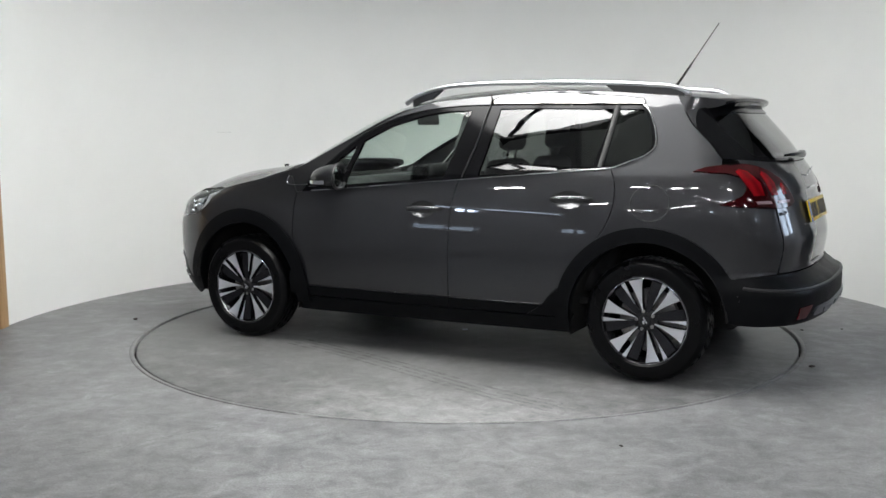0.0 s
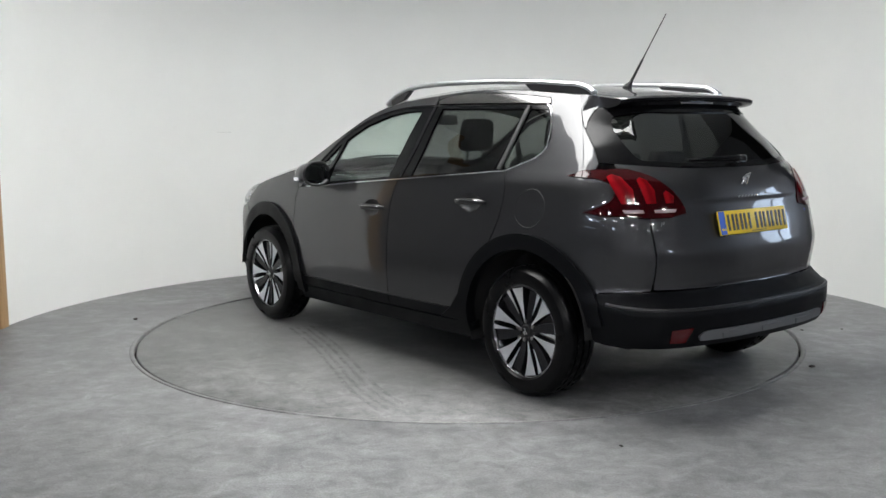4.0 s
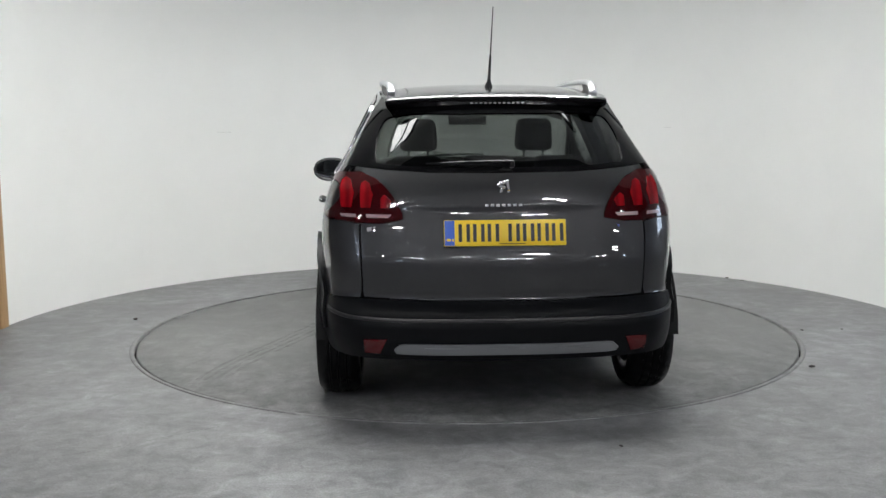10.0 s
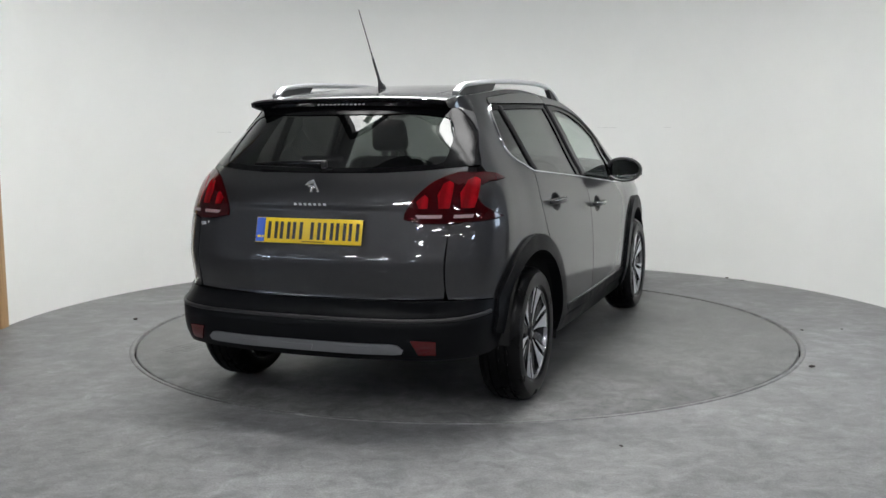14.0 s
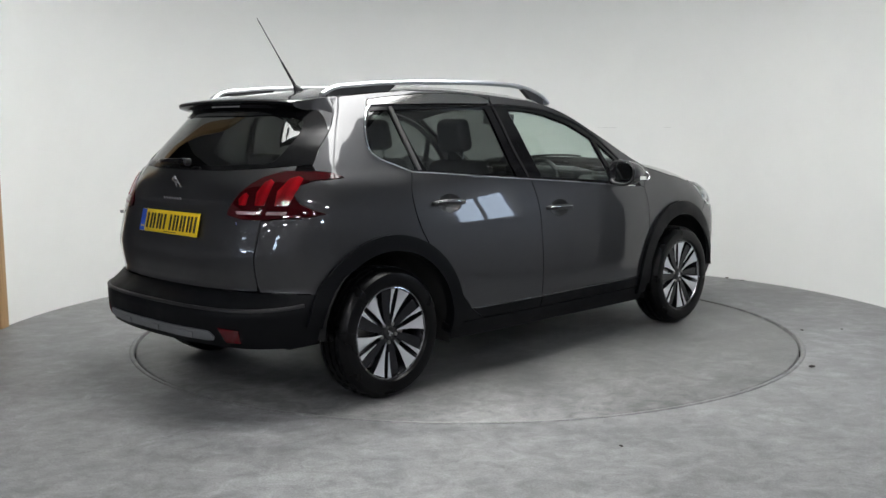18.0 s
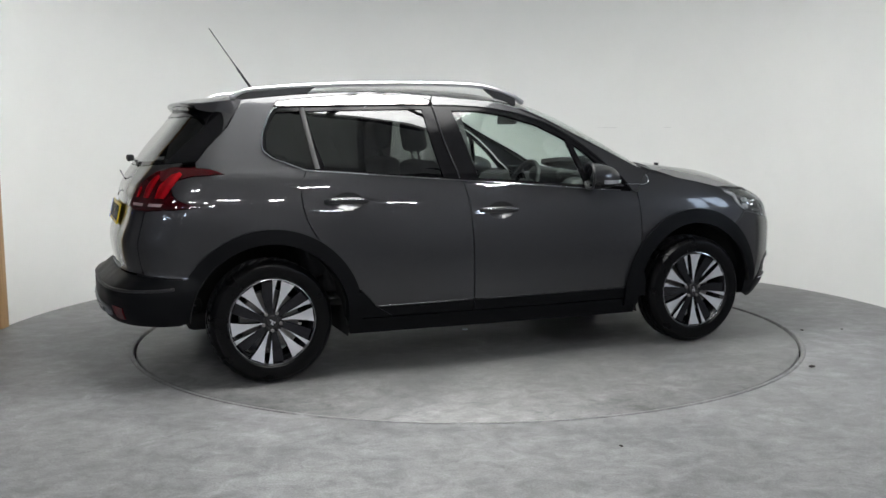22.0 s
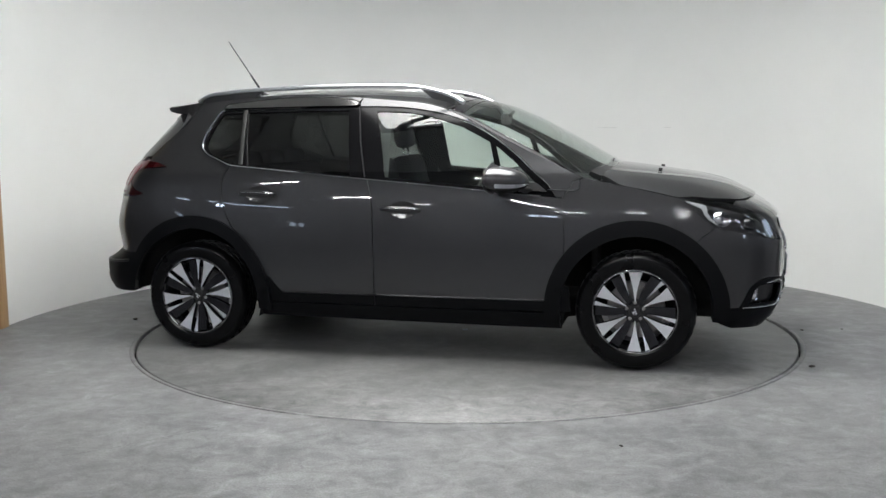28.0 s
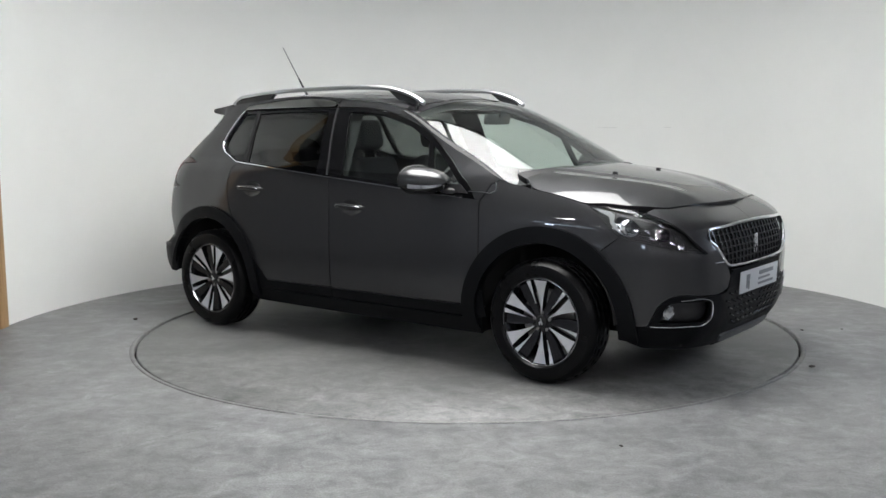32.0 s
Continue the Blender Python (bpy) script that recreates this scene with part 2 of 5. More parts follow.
def arc(pts, n=8, closed=False):
    """A smooth curve through points (any dimension)."""
    P = np.array(pts, float)
    k = len(P)
    out = []
    for i in range(k if closed else k - 1):
        if closed:
            a, b, c, d = P[i - 1], P[i], P[(i + 1) % k], P[(i + 2) % k]
        else:
            b, c = P[i], P[i + 1]
            a = P[i - 1] if i else 2 * b - c
            d = P[i + 2] if i + 2 < k else 2 * c - b
        t1 = max(np.linalg.norm(c - b), 1e-9)
        t0, t2 = max(np.linalg.norm(b - a), 1e-9), max(np.linalg.norm(d - c), 1e-9)
        m1 = ((c - b) / t1 - (c - a) / (t0 + t1) + (b - a) / t0) * t1
        m2 = ((d - c) / t2 - (d - b) / (t1 + t2) + (c - b) / t1) * t1
        for j in range(n):
            u = j / n
            out.append((2 * u**3 - 3 * u**2 + 1) * b + (u**3 - 2 * u**2 + u) * m1 + (-2 * u**3 + 3 * u**2) * c + (u**3 - u**2) * m2)
    if not closed:
        out.append(P[-1])
    return [tuple(o) for o in out]


def table(pts):
    """A smooth function of one variable through (value, result) pairs."""
    pts = sorted(pts)
    xs = np.array([a for a, _ in pts], float)
    ys = np.array([b for _, b in pts], float)
    h = np.diff(xs)
    d = np.diff(ys) / h
    m = np.concatenate([[d[0]], (d[:-1] * h[1:] + d[1:] * h[:-1]) / (h[:-1] + h[1:]), [d[-1]]])
    g = np.linspace(xs[0], xs[-1], 4000)
    i = np.clip(np.searchsorted(xs, g, "right") - 1, 0, len(h) - 1)
    u = (g - xs[i]) / h[i]
    v = (2 * u**3 - 3 * u**2 + 1) * ys[i] + (u**3 - 2 * u**2 + u) * h[i] * m[i] + (-2 * u**3 + 3 * u**2) * ys[i + 1] + (u**3 - u**2) * h[i] * m[i + 1]
    return lambda q: np.interp(q, g, v)


def step(a, b, q):
    u = np.clip((q - a) / (b - a), 0, 1)
    return u * u * (3 - 2 * u)

# ---------------------------------------------------------------- the room
WALL_R, WALL_H = 3.04, 3.19
DISC_R = 2.022


def ring_mesh(bm, r0, r1, z, a0, a1, n):
    prev = None
    for i in range(n + 1):
        a = a0 + (a1 - a0) * i / n
        cur = [bm.verts.new((r * math.cos(a), r * math.sin(a), z)) for r in (r0, r1)]
        if prev:
            bm.faces.new((prev[0], prev[1], cur[1], cur[0]))
        prev = cur


def build_room():
    # the floor, one sheet with a round hole for the turntable
    bm = bmesh.new()
    n = 128
    inner = [bm.verts.new(((DISC_R + 0.038) * math.cos(2 * math.pi * i / n), (DISC_R + 0.038) * math.sin(2 * math.pi * i / n), 0)) for i in range(n)]
    outer = []
    for i in range(n):
        a = 2 * math.pi * i / n
        c, s = math.cos(a), math.sin(a)
        k = min(6.0 / max(abs(c), 1e-6), (9.5 if s < 0 else 5.0) / max(abs(s), 1e-6))
        outer.append(bm.verts.new((c * k, s * k, 0)))
    for i in range(n):
        bm.faces.new((inner[i], outer[i], outer[(i + 1) % n], inner[(i + 1) % n]))
    tagged(part("floor", bm, FLOOR_M, smooth=False), "mottled grey polished concrete floor round the turntable", "floor", kind="structure")
    # concrete rim round the disc, with the dark slot inside it
    bm = bmesh.new()
    revolve(bm, [(DISC_R + 0.038, -0.02), (DISC_R + 0.038, 0.001), (DISC_R + 0.035, 0.004), (DISC_R + 0.017, 0.004), (DISC_R + 0.013, 0.001), (DISC_R + 0.013, -0.05)], 160)
    tagged(part("turntable_rim", bm, RIM_M), "pale concrete ring set flush round the turntable slot", "floor trim", kind="structure")
    # slot bottom: its shade is put into a near-black colour
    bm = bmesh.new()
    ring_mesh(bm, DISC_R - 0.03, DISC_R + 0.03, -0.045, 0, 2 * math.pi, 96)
    tagged(part("turntable_pit", bm, GROOVE_M, smooth=False), "slot bottom round the turntable, coloured black for its shade", "floor trim", kind="structure")
    # curved white wall, thick, ending on the wooden jamb
    a0, a1 = radians(4), radians(177.4)
    bm = bmesh.new()
    n = 120
    prev = None
    for i in range(n + 1):
        a = a0 + (a1 - a0) * i / n
        cur = [bm.verts.new((r * math.cos(a), r * math.sin(a), z)) for r, z in ((WALL_R, 0), (WALL_R, WALL_H), (WALL_R + 0.1, WALL_H), (WALL_R + 0.1, 0))]
        if prev:
            for k in range(4):
                bm.faces.new((prev[k], prev[(k + 1) % 4], cur[(k + 1) % 4], cur[k]))
        else:
            bm.faces.new(cur[::-1])
        prev = cur
    bm.faces.new(prev)
    bmesh.ops.recalc_face_normals(bm, faces=bm.faces)
    tagged(part("wall_north", bm, WALL_M, angle=30), "smooth white curved studio wall behind the turntable", "wall", kind="structure")
    # wooden post that ends the wall
    a = radians(177.4)
    m = Matrix.Translation(((WALL_R + 0.010) * math.cos(a), (WALL_R + 0.045) * math.sin(a) - 0.052, WALL_H / 2)) @ pose(0, 0, 0, 0, 0, -2.6)
    tagged(box("trim_post", (0.06, 0.10, WALL_H), m, WOOD_M, bevel=0.004), "pale wooden post at the end of the white wall", "post", kind="structure")
    # hall around
    for name, size, at, mat in (("wall_west", (0.2, 14.9, 3.24), (-6.1, -2.25, 1.62), DARK_WALL_M), ("wall_east", (0.2, 14.9, 3.24), (6.1, -2.25, 1.62), DARK_WALL_M),
                                ("wall_back", (12.4, 0.2, 3.24), (0, 5.1, 1.62), DARK_WALL_M), ("wall_south", (12.0, 0.2, 3.24), (0, -9.6, 1.62), DARK_WALL_M)):
        tagged(box(name, size, pose(*at), mat, bevel=0.002), "plain painted hall wall", "wall", kind="structure")
    # unseen stub, added only to carry the bright side window
    tagged(box("wall_side", (0.1, 1.75, 3.24), pose(3.69, -0.80, 1.62), DARK_WALL_M, bevel=0.002), "unseen wall stub added behind the side window", "wall", kind="structure")
    # unseen pale sheet, added so the car's glass reflects something bright
    tagged(box("ceiling_studio", (7.8, 5.6, 0.03), pose(-0.25, 0.35, CEIL_Z - 0.035), WALL_M, bevel=0.002), "unseen white ceiling sheet added over the turntable to brighten reflections", "ceiling", kind="structure")
    tagged(box("ceiling", (12.4, 15.1, 0.1), pose(0, -2.25, CEIL_Z + 0.05), CEIL_M, bevel=0.002), "plain dark grey ceiling over the hall", "ceiling", kind="structure")


build_room()


def wall_seams():
    # faint filled joints of the wall's boards
    for a0, a1, z in ((104.5, 108.0, 1.255), (63.5, 66.8, 1.262), (131.0, 133.5, 1.25), (54.0, 55.2, 1.262)):
        bm = bmesh.new()
        prev = None
        for i in range(9):
            a = radians(a0 + (a1 - a0) * i / 8)
            h = 0.0022 + 0.001 * math.sin(i * 1.7)
            cur = [bm.verts.new(((WALL_R - 0.0025) * math.cos(a), (WALL_R - 0.0025) * math.sin(a), z + s * h)) for s in (-1, 1)]
            if prev:
                bm.faces.new((prev[0], prev[1], cur[1], cur[0]))
            prev = cur
        tagged(part("trim_seam", bm, SEAM_M, smooth=False), "faint filled joint in the white wall", "wall seam", kind="structure")


wall_seams()


def strip_light(x, y):
    top_ob = new("strip_light")
    box("housing", (0.62, 0.34, 0.05), pose(0, 0, 0.03), WHITE_METAL, top_ob)
    for dx in (-0.16, 0.16):
        box("tube", (0.25, 0.042, 0.012), pose(dx, 0, 0.0), LAMP_M, top_ob)
    for dx in (-0.25, 0.25):
        box("hanger", (0.012, 0.012, 0.20), pose(dx, 0, 0.15), WHITE_METAL, top_ob, 0.001)
    top_ob.matrix_basis = pose(x, y, 2.99)
    return tagged(top_ob, "white twin strip light hanging below the hall ceiling", "ceiling light", "hall strip lights")


for px, py in STRIPS:
    strip_light(px, py)


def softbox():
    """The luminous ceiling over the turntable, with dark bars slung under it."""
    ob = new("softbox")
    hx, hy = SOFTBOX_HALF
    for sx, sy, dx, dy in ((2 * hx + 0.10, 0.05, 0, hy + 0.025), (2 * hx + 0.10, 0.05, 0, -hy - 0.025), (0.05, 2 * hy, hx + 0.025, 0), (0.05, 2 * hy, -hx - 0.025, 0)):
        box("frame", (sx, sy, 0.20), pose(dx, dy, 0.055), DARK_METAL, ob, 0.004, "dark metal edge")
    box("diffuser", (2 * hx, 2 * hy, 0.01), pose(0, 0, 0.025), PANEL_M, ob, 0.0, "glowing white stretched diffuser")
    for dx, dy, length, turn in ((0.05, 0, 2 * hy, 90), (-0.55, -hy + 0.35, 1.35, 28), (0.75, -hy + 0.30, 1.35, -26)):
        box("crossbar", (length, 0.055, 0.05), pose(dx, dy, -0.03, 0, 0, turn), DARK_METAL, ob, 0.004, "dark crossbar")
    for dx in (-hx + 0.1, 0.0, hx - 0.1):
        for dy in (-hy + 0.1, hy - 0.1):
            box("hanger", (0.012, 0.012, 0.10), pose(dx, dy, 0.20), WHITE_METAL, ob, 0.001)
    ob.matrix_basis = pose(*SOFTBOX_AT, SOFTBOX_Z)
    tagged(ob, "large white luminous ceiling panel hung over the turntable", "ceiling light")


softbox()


def hall_window(i, x, y, z, turn, w, h, panes, strength):
    ob = new("window_%d" % i)
    sky = material("daylight_pane", (0.5, 0.6, 0.7), 0.5, Emission_Color=SKY_COLOUR, Emission_Strength=strength)
    bm = bmesh.new()
    for sx, sz, dx, dz in ((w + 0.16, 0.08, 0, h / 2 + 0.04), (w + 0.16, 0.08, 0, -h / 2 - 0.04), (0.08, h, w / 2 + 0.04, 0), (0.08, h, -w / 2 - 0.04, 0)):
        bm_box(bm, (sx, 0.07, sz), pose(dx, 0, dz), 0.004)
    part("window_frame", bm, WHITE_METAL, ob)
    step_x = w / panes
    for k in range(1, panes):
        box("mullion", (0.05, 0.07, h), pose(-w / 2 + k * step_x, 0, 0), WHITE_METAL, ob, 0.004)
    for k in range(panes):
        box("pane", (step_x - 0.05, 0.01, h), pose(-w / 2 + (k + 0.5) * step_x, -0.02, 0), sky, ob, 0.001)
    ob.matrix_basis = pose(x, y, z, 0, 0, turn)
    tagged(ob, "white framed window with bright daylight behind it", "window", kind="structure")


for i, spec in enumerate(WINDOWS):
    hall_window(i + 1, *spec)

# ---------------------------------------------------------------- the turntable
turntable = new("turntable")
bm = bmesh.new()
revolve(bm, [(0.02, 0.0), (0.6, 0.0), (1.2, 0.0), (DISC_R - 0.008, 0.0), (DISC_R, -0.006), (DISC_R, -0.04)], 160)
part("disc", bm, DISC_M, turntable)


def tyre_marks():
    """Faint tread lines that a tyre left across the disc."""
    mid = arc([(0.75, 0.77), (0.2, 0.93), (-0.35, 1.13), (-0.9, 1.33), (-1.2, 1.40)], 12)
    for k, off in enumerate((-0.075, -0.030, 0.018, 0.065)):
        bm = bmesh.new()
        prev = None
        for i, p in enumerate(mid):
            a, b = mid[max(i - 1, 0)], mid[min(i + 1, len(mid) - 1)]
            d = Vector((b[0] - a[0], b[1] - a[1])).normalized()
            n = Vector((-d.y, d.x))
            w = 0.013 if i % 2 else 0.010
            cur = [bm.verts.new((p[0] + n.x * (off + s * w), p[1] + n.y * (off + s * w), 0.0012)) for s in (-1, 1)]
            if prev:
                bm.faces.new((prev[0], cur[0], cur[1], prev[1]))
            prev = cur
        bmesh.ops.recalc_face_normals(bm, faces=bm.faces)
        part("tyre_mark", bm, TYRE_MARK, turntable, "faint dark tyre tread line", smooth=False)


tyre_marks()


def floor_bits():
    # a faint crack in the floor outside the turntable, and specks of grit
    bm = bmesh.new()
    pts = arc([(-1.08, -2.09), (-1.25, -2.22), (-1.46, -2.39), (-1.62, -2.48)], 5)
    prev = None
    for i, p in enumerate(pts):
        w = 0.0022 + 0.0012 * math.sin(i * 2.1)
        cur = [bm.verts.new((p[0] + s * w * 0.6, p[1] - s * w, 0.0012)) for s in (-1, 1)]
        if prev:
            bm.faces.new((prev[0], cur[0], cur[1], prev[1]))
        prev = cur
    bmesh.ops.recalc_face_normals(bm, faces=bm.faces)
    tagged(part("floor_crack", bm, CRACK_M, smooth=False), "hairline crack across the concrete floor", "floor crack", kind="structure")
    for x, y, r in ((-2.246, 0.356, 0.016), (1.86, -1.031, 0.016), (0.636, -2.364, 0.008), (2.126, -0.069, 0.009), (2.385, -0.038, 0.008), (2.205, 2.08, 0.014), (2.30, 1.95, 0.010)):
        bm = bmesh.new()
        bmesh.ops.create_icosphere(bm, subdivisions=1, radius=r)
        for v in bm.verts:
            v.co = Vector((v.co.x * 1.3, v.co.y, v.co.z * 0.4 + r * 0.3)) * (0.85 + 0.3 * random.random())
        o = part("grit_speck", bm, DEBRIS_M, smooth=False)
        o.matrix_basis = pose(x, y, 0, 0, 0, random.random() * 360)
        tagged(o, "dark speck of grit lying on the concrete floor", "grit", "specks on the floor")


floor_bits()
tagged(turntable, "round grey concrete turntable flush with the floor, with faint tyre marks", "turntable")
# ---------------------------------------------------------------- the car's body surfaces
# x forward, y to the car's left, z up; origin on the ground between the axles
OUTLINE = [(2.056, 0), (2.053, 0.25), (2.036, 0.44), (1.983, 0.605), (1.85, 0.73), (1.64, 0.797), (1.4, 0.828), (1.1, 0.848), (0.8, 0.858), (0.3, 0.864), (-0.3, 0.864),
           (-0.8, 0.858), (-1.2, 0.845), (-1.5, 0.818), (-1.70, 0.785), (-1.84, 0.735), (-1.94, 0.655), (-2.0, 0.54), (-2.045, 0.33), (-2.06, 0)]
plan_pts = np.array(arc([(2.053, -0.25)] + OUTLINE + [(-2.045, -0.33)], 120))[120:-120]
plan_s = np.concatenate([[0], np.cumsum(np.hypot(*np.diff(plan_pts, axis=0).T))])
S_END = float(plan_s[-1])
Y_MAX = 0.864
# half width of the body by height, and the front and rear ends by height
y_prof = table([(0.12, 0.74), (0.20, 0.795), (0.28, 0.83), (0.36, 0.852), (0.45, 0.860), (0.60, 0.862), (0.75, 0.854), (0.86, 0.842), (0.95, 0.824), (1.0, 0.8125), (1.04, 0.8005), (1.06, 0.791), (1.08, 0.7795),
                (1.15, 0.745), (1.28, 0.684), (1.40, 0.620), (1.50, 0.555), (1.60, 0.48)])
x_rear = table([(0.12, -1.86), (0.20, -1.94), (0.28, -2.01), (0.36, -2.055), (0.45, -2.066), (0.485, -2.064), (0.512, -2.030), (0.54, -1.992), (0.565, -1.968), (0.60, -1.971), (0.66, -1.981), (0.72, -1.985), (0.80, -1.966), (0.88, -1.945),
                (0.96, -1.92), (1.04, -1.885), (1.10, -1.845), (1.20, -1.765), (1.30, -1.68), (1.38, -1.61), (1.45, -1.545), (1.60, -1.40)])
x_front = table([(0.12, 1.92), (0.20, 2.00), (0.28, 2.06), (0.36, 2.09), (0.48, 2.10), (0.60, 2.105), (0.70, 2.10), (0.76, 2.08), (0.80, 2.064), (0.84, 2.028), (0.865, 1.988), (0.89, 1.938), (0.91, 1.89), (0.95, 1.80),
                 (1.0, 1.68), (1.10, 1.45), (1.6, 0.9)])
# the top: centre line, height at the edge, and half width of the edge
z_mid = table([(2.12, 0.78), (2.05, 0.82), (2.0, 0.852), (1.9, 0.905), (1.75, 0.975), (1.6, 1.014), (1.4, 1.046), (1.25, 1.060), (1.12, 1.076), (1.0, 1.145), (0.79, 1.266), (0.60, 1.364), (0.43, 1.430),
               (0.25, 1.462), (0.05, 1.495), (-0.2, 1.515), (-0.6, 1.522), (-1.0, 1.503), (-1.2, 1.486), (-1.45, 1.462), (-1.62, 1.442), (-1.9, 1.40)])
z_edge = table([(2.12, 0.70), (2.0, 0.745), (1.85, 0.80), (1.7, 0.85), (1.5, 0.914), (1.3, 0.962), (1.1, 1.004), (1.0, 1.030), (0.9, 1.072), (0.7, 1.168), (0.5, 1.268), (0.3, 1.362), (0.1, 1.425),
                (-0.1, 1.447), (-0.3, 1.463), (-0.6, 1.480), (-0.9, 1.474), (-1.2, 1.452), (-1.45, 1.425), (-1.65, 1.395), (-1.9, 1.35)])
y_edge = table([(2.12, 0.70), (1.7, 0.74), (1.2, 0.75), (0.95, 0.735), (0.7, 0.70), (0.5, 0.665), (0.3, 0.628), (0.1, 0.603), (-0.3, 0.585), (-0.8, 0.582), (-1.2, 0.575), (-1.6, 0.55), (-1.9, 0.53)])


def x_ref(s):
    return np.interp(s, plan_s, plan_pts[:, 0])


def stack(s, z):
    """The side, front and rear of the body: s runs along the left half of the plan from the front's middle to the rear's."""
    s, z = np.asarray(s, float), np.asarray(z, float)
    over = np.where(s < 0, -1.0, np.where(s > S_END, -1.0, 1.0))
    q = np.where(s < 0, -s, np.where(s > S_END, 2 * S_END - s, s))
    xr, yr = x_ref(q), np.interp(q, plan_s, plan_pts[:, 1]) * over
    wr = np.clip((-1.08 - xr) / 0.85, 0, 1) ** 1.35
    wf = np.clip((xr - 1.05) / 0.85, 0, 1) ** 1.35
    x = xr + (x_rear(z) + 2.06) * wr + (x_front(z) - 2.10) * wf
    y = yr / Y_MAX * y_prof(z) * (1 - 0.06 * step(-0.3, -1.35, xr) * step(0.93, 1.47, z)) * (1 + 0.05 * step(-1.25, -1.85, xr) * step(0.58, 0.95, z) * (1 - 0.6 * step(1.1, 1.4, z))) * (1 - 0.075 * step(0.45, 1.15, xr) * step(0.80, 1.20, z))
    return np.stack([x, y, z + 0 * x], -1)


def top(x, y):
    """The bonnet, windscreen and roof."""
    x, y = np.asarray(x, float), np.asarray(y, float)
    u = np.abs(y) / y_edge(x)
    return np.stack([x, y, z_mid(x) - (z_mid(x) - z_edge(x)) * u ** 2.5], -1)


screen_mid = table([(0.05, 1.495), (0.25, 1.462), (0.43, 1.430), (0.60, 1.364), (0.79, 1.266), (1.0, 1.150), (1.12, 1.082), (1.25, 1.008)])
screen_edge = table([(0.1, 1.425), (0.3, 1.362), (0.5, 1.268), (0.7, 1.165), (0.9, 1.06), (1.0, 1.007), (1.12, 0.944), (1.25, 0.876)])
bonnet_mid = table([(0.95, 1.098), (1.12, 1.078), (1.25, 1.062), (1.4, 1.042), (1.6, 1.008), (1.75, 0.970), (1.9, 0.906), (2.0, 0.850), (2.12, 0.78)])
bonnet_edge = table([(0.95, 1.030), (1.1, 1.004), (1.3, 0.962), (1.5, 0.914), (1.7, 0.85), (1.85, 0.80), (2.0, 0.745), (2.12, 0.70)])


def screen(x, y):
    """The windscreen, which runs straight down behind the bonnet."""
    x, y = np.asarray(x, float), np.asarray(y, float)
    u = np.abs(y) / y_edge(x)
    return np.stack([x, y, screen_mid(x) - (screen_mid(x) - screen_edge(x)) * u ** 2.5], -1)


S_GRID = np.linspace(0, S_END, 1600)
S_FRONT = float(np.interp(-1.2, -plan_pts[:, 0], plan_s))
S_BACK = float(np.interp(1.3, -plan_pts[:, 0], plan_s))
F_GRID, B_GRID = np.linspace(0, S_FRONT, 700), np.linspace(S_BACK, S_END, 700)


def from_x(x, z):
    """The s of a point of the side at (x, z)."""
    return float(np.interp(-x, -stack(S_GRID, z)[:, 0], S_GRID))


def from_y(y, z, back):
    """The s of a point of the rear or the front at (y, z)."""
    if back:
        return float(np.interp(-y, -stack(B_GRID, z)[:, 1], B_GRID))
    return float(np.interp(y, stack(F_GRID, z)[:, 1], F_GRID))


def side(*pts):
    return [(from_x(x, z), z) for x, z in pts]


def rear(*pts):
    return [(from_y(y, z, True), z) for y, z in pts]


def front(*pts):
    return [(from_y(y, z, False), z) for y, z in pts]


def rim_at(x):
    """The (s, z) where the side meets the top at x."""
    z = float(z_edge(x))
    for _ in range(14):
        s = from_x(x, z)
        z = 0.5 * z + 0.5 * float(top(x, stack(s, z)[1])[2])
    return (from_x(x, z), z)


def rim(x0, x1, n=14):
    return [rim_at(x0 + (x1 - x0) * i / (n - 1)) for i in range(n)]
# ---------------------------------------------------------------- draped panels


def dense(poly, gap):
    out = []
    for a, b in zip(poly, poly[1:] + poly[:1]):
        n = max(1, int(math.ceil(math.hypot(b[0] - a[0], b[1] - a[1]) / gap)))
        out += [(a[0] + (b[0] - a[0]) * i / n, a[1] + (b[1] - a[1]) * i / n) for i in range(n)]
    return out


def signed(poly):
    return 0.5 * sum(a[0] * b[1] - b[0] * a[1] for a, b in zip(poly, poly[1:] + poly[:1]))


def shrink(poly, d):
    """Moves a closed outline inwards by d."""
    if signed(poly) < 0:
        poly = poly[::-1]
    clean = [p for i, p in enumerate(poly) if math.hypot(p[0] - poly[i - 1][0], p[1] - poly[i - 1][1]) > 1e-5]
    out = []
    for i, p in enumerate(clean):
        a, b = clean[i - 1], clean[(i + 1) % len(clean)]
        n1 = Vector((-(p[1] - a[1]), p[0] - a[0])).normalized()
        n2 = Vector((-(b[1] - p[1]), b[0] - p[0])).normalized()
        n = n1 + n2
        k = max(n.length, 0.7)
        n = n / k * (2 / k)
        out.append((p[0] + n.x * d, p[1] + n.y * d))
    return out


def inside(poly, pts):
    P = np.array(poly)
    Q = np.roll(P, -1, 0)
    x, y = pts[:, 0:1], pts[:, 1:2]
    cross = (P[:, 1] > y) != (Q[:, 1] > y)
    with np.errstate(divide="ignore", invalid="ignore"):
        xi = P[:, 0] + (y - P[:, 1]) / (Q[:, 1] - P[:, 1]) * (Q[:, 0] - P[:, 0])
    return (np.sum(cross & (x < xi), 1) % 2) == 1


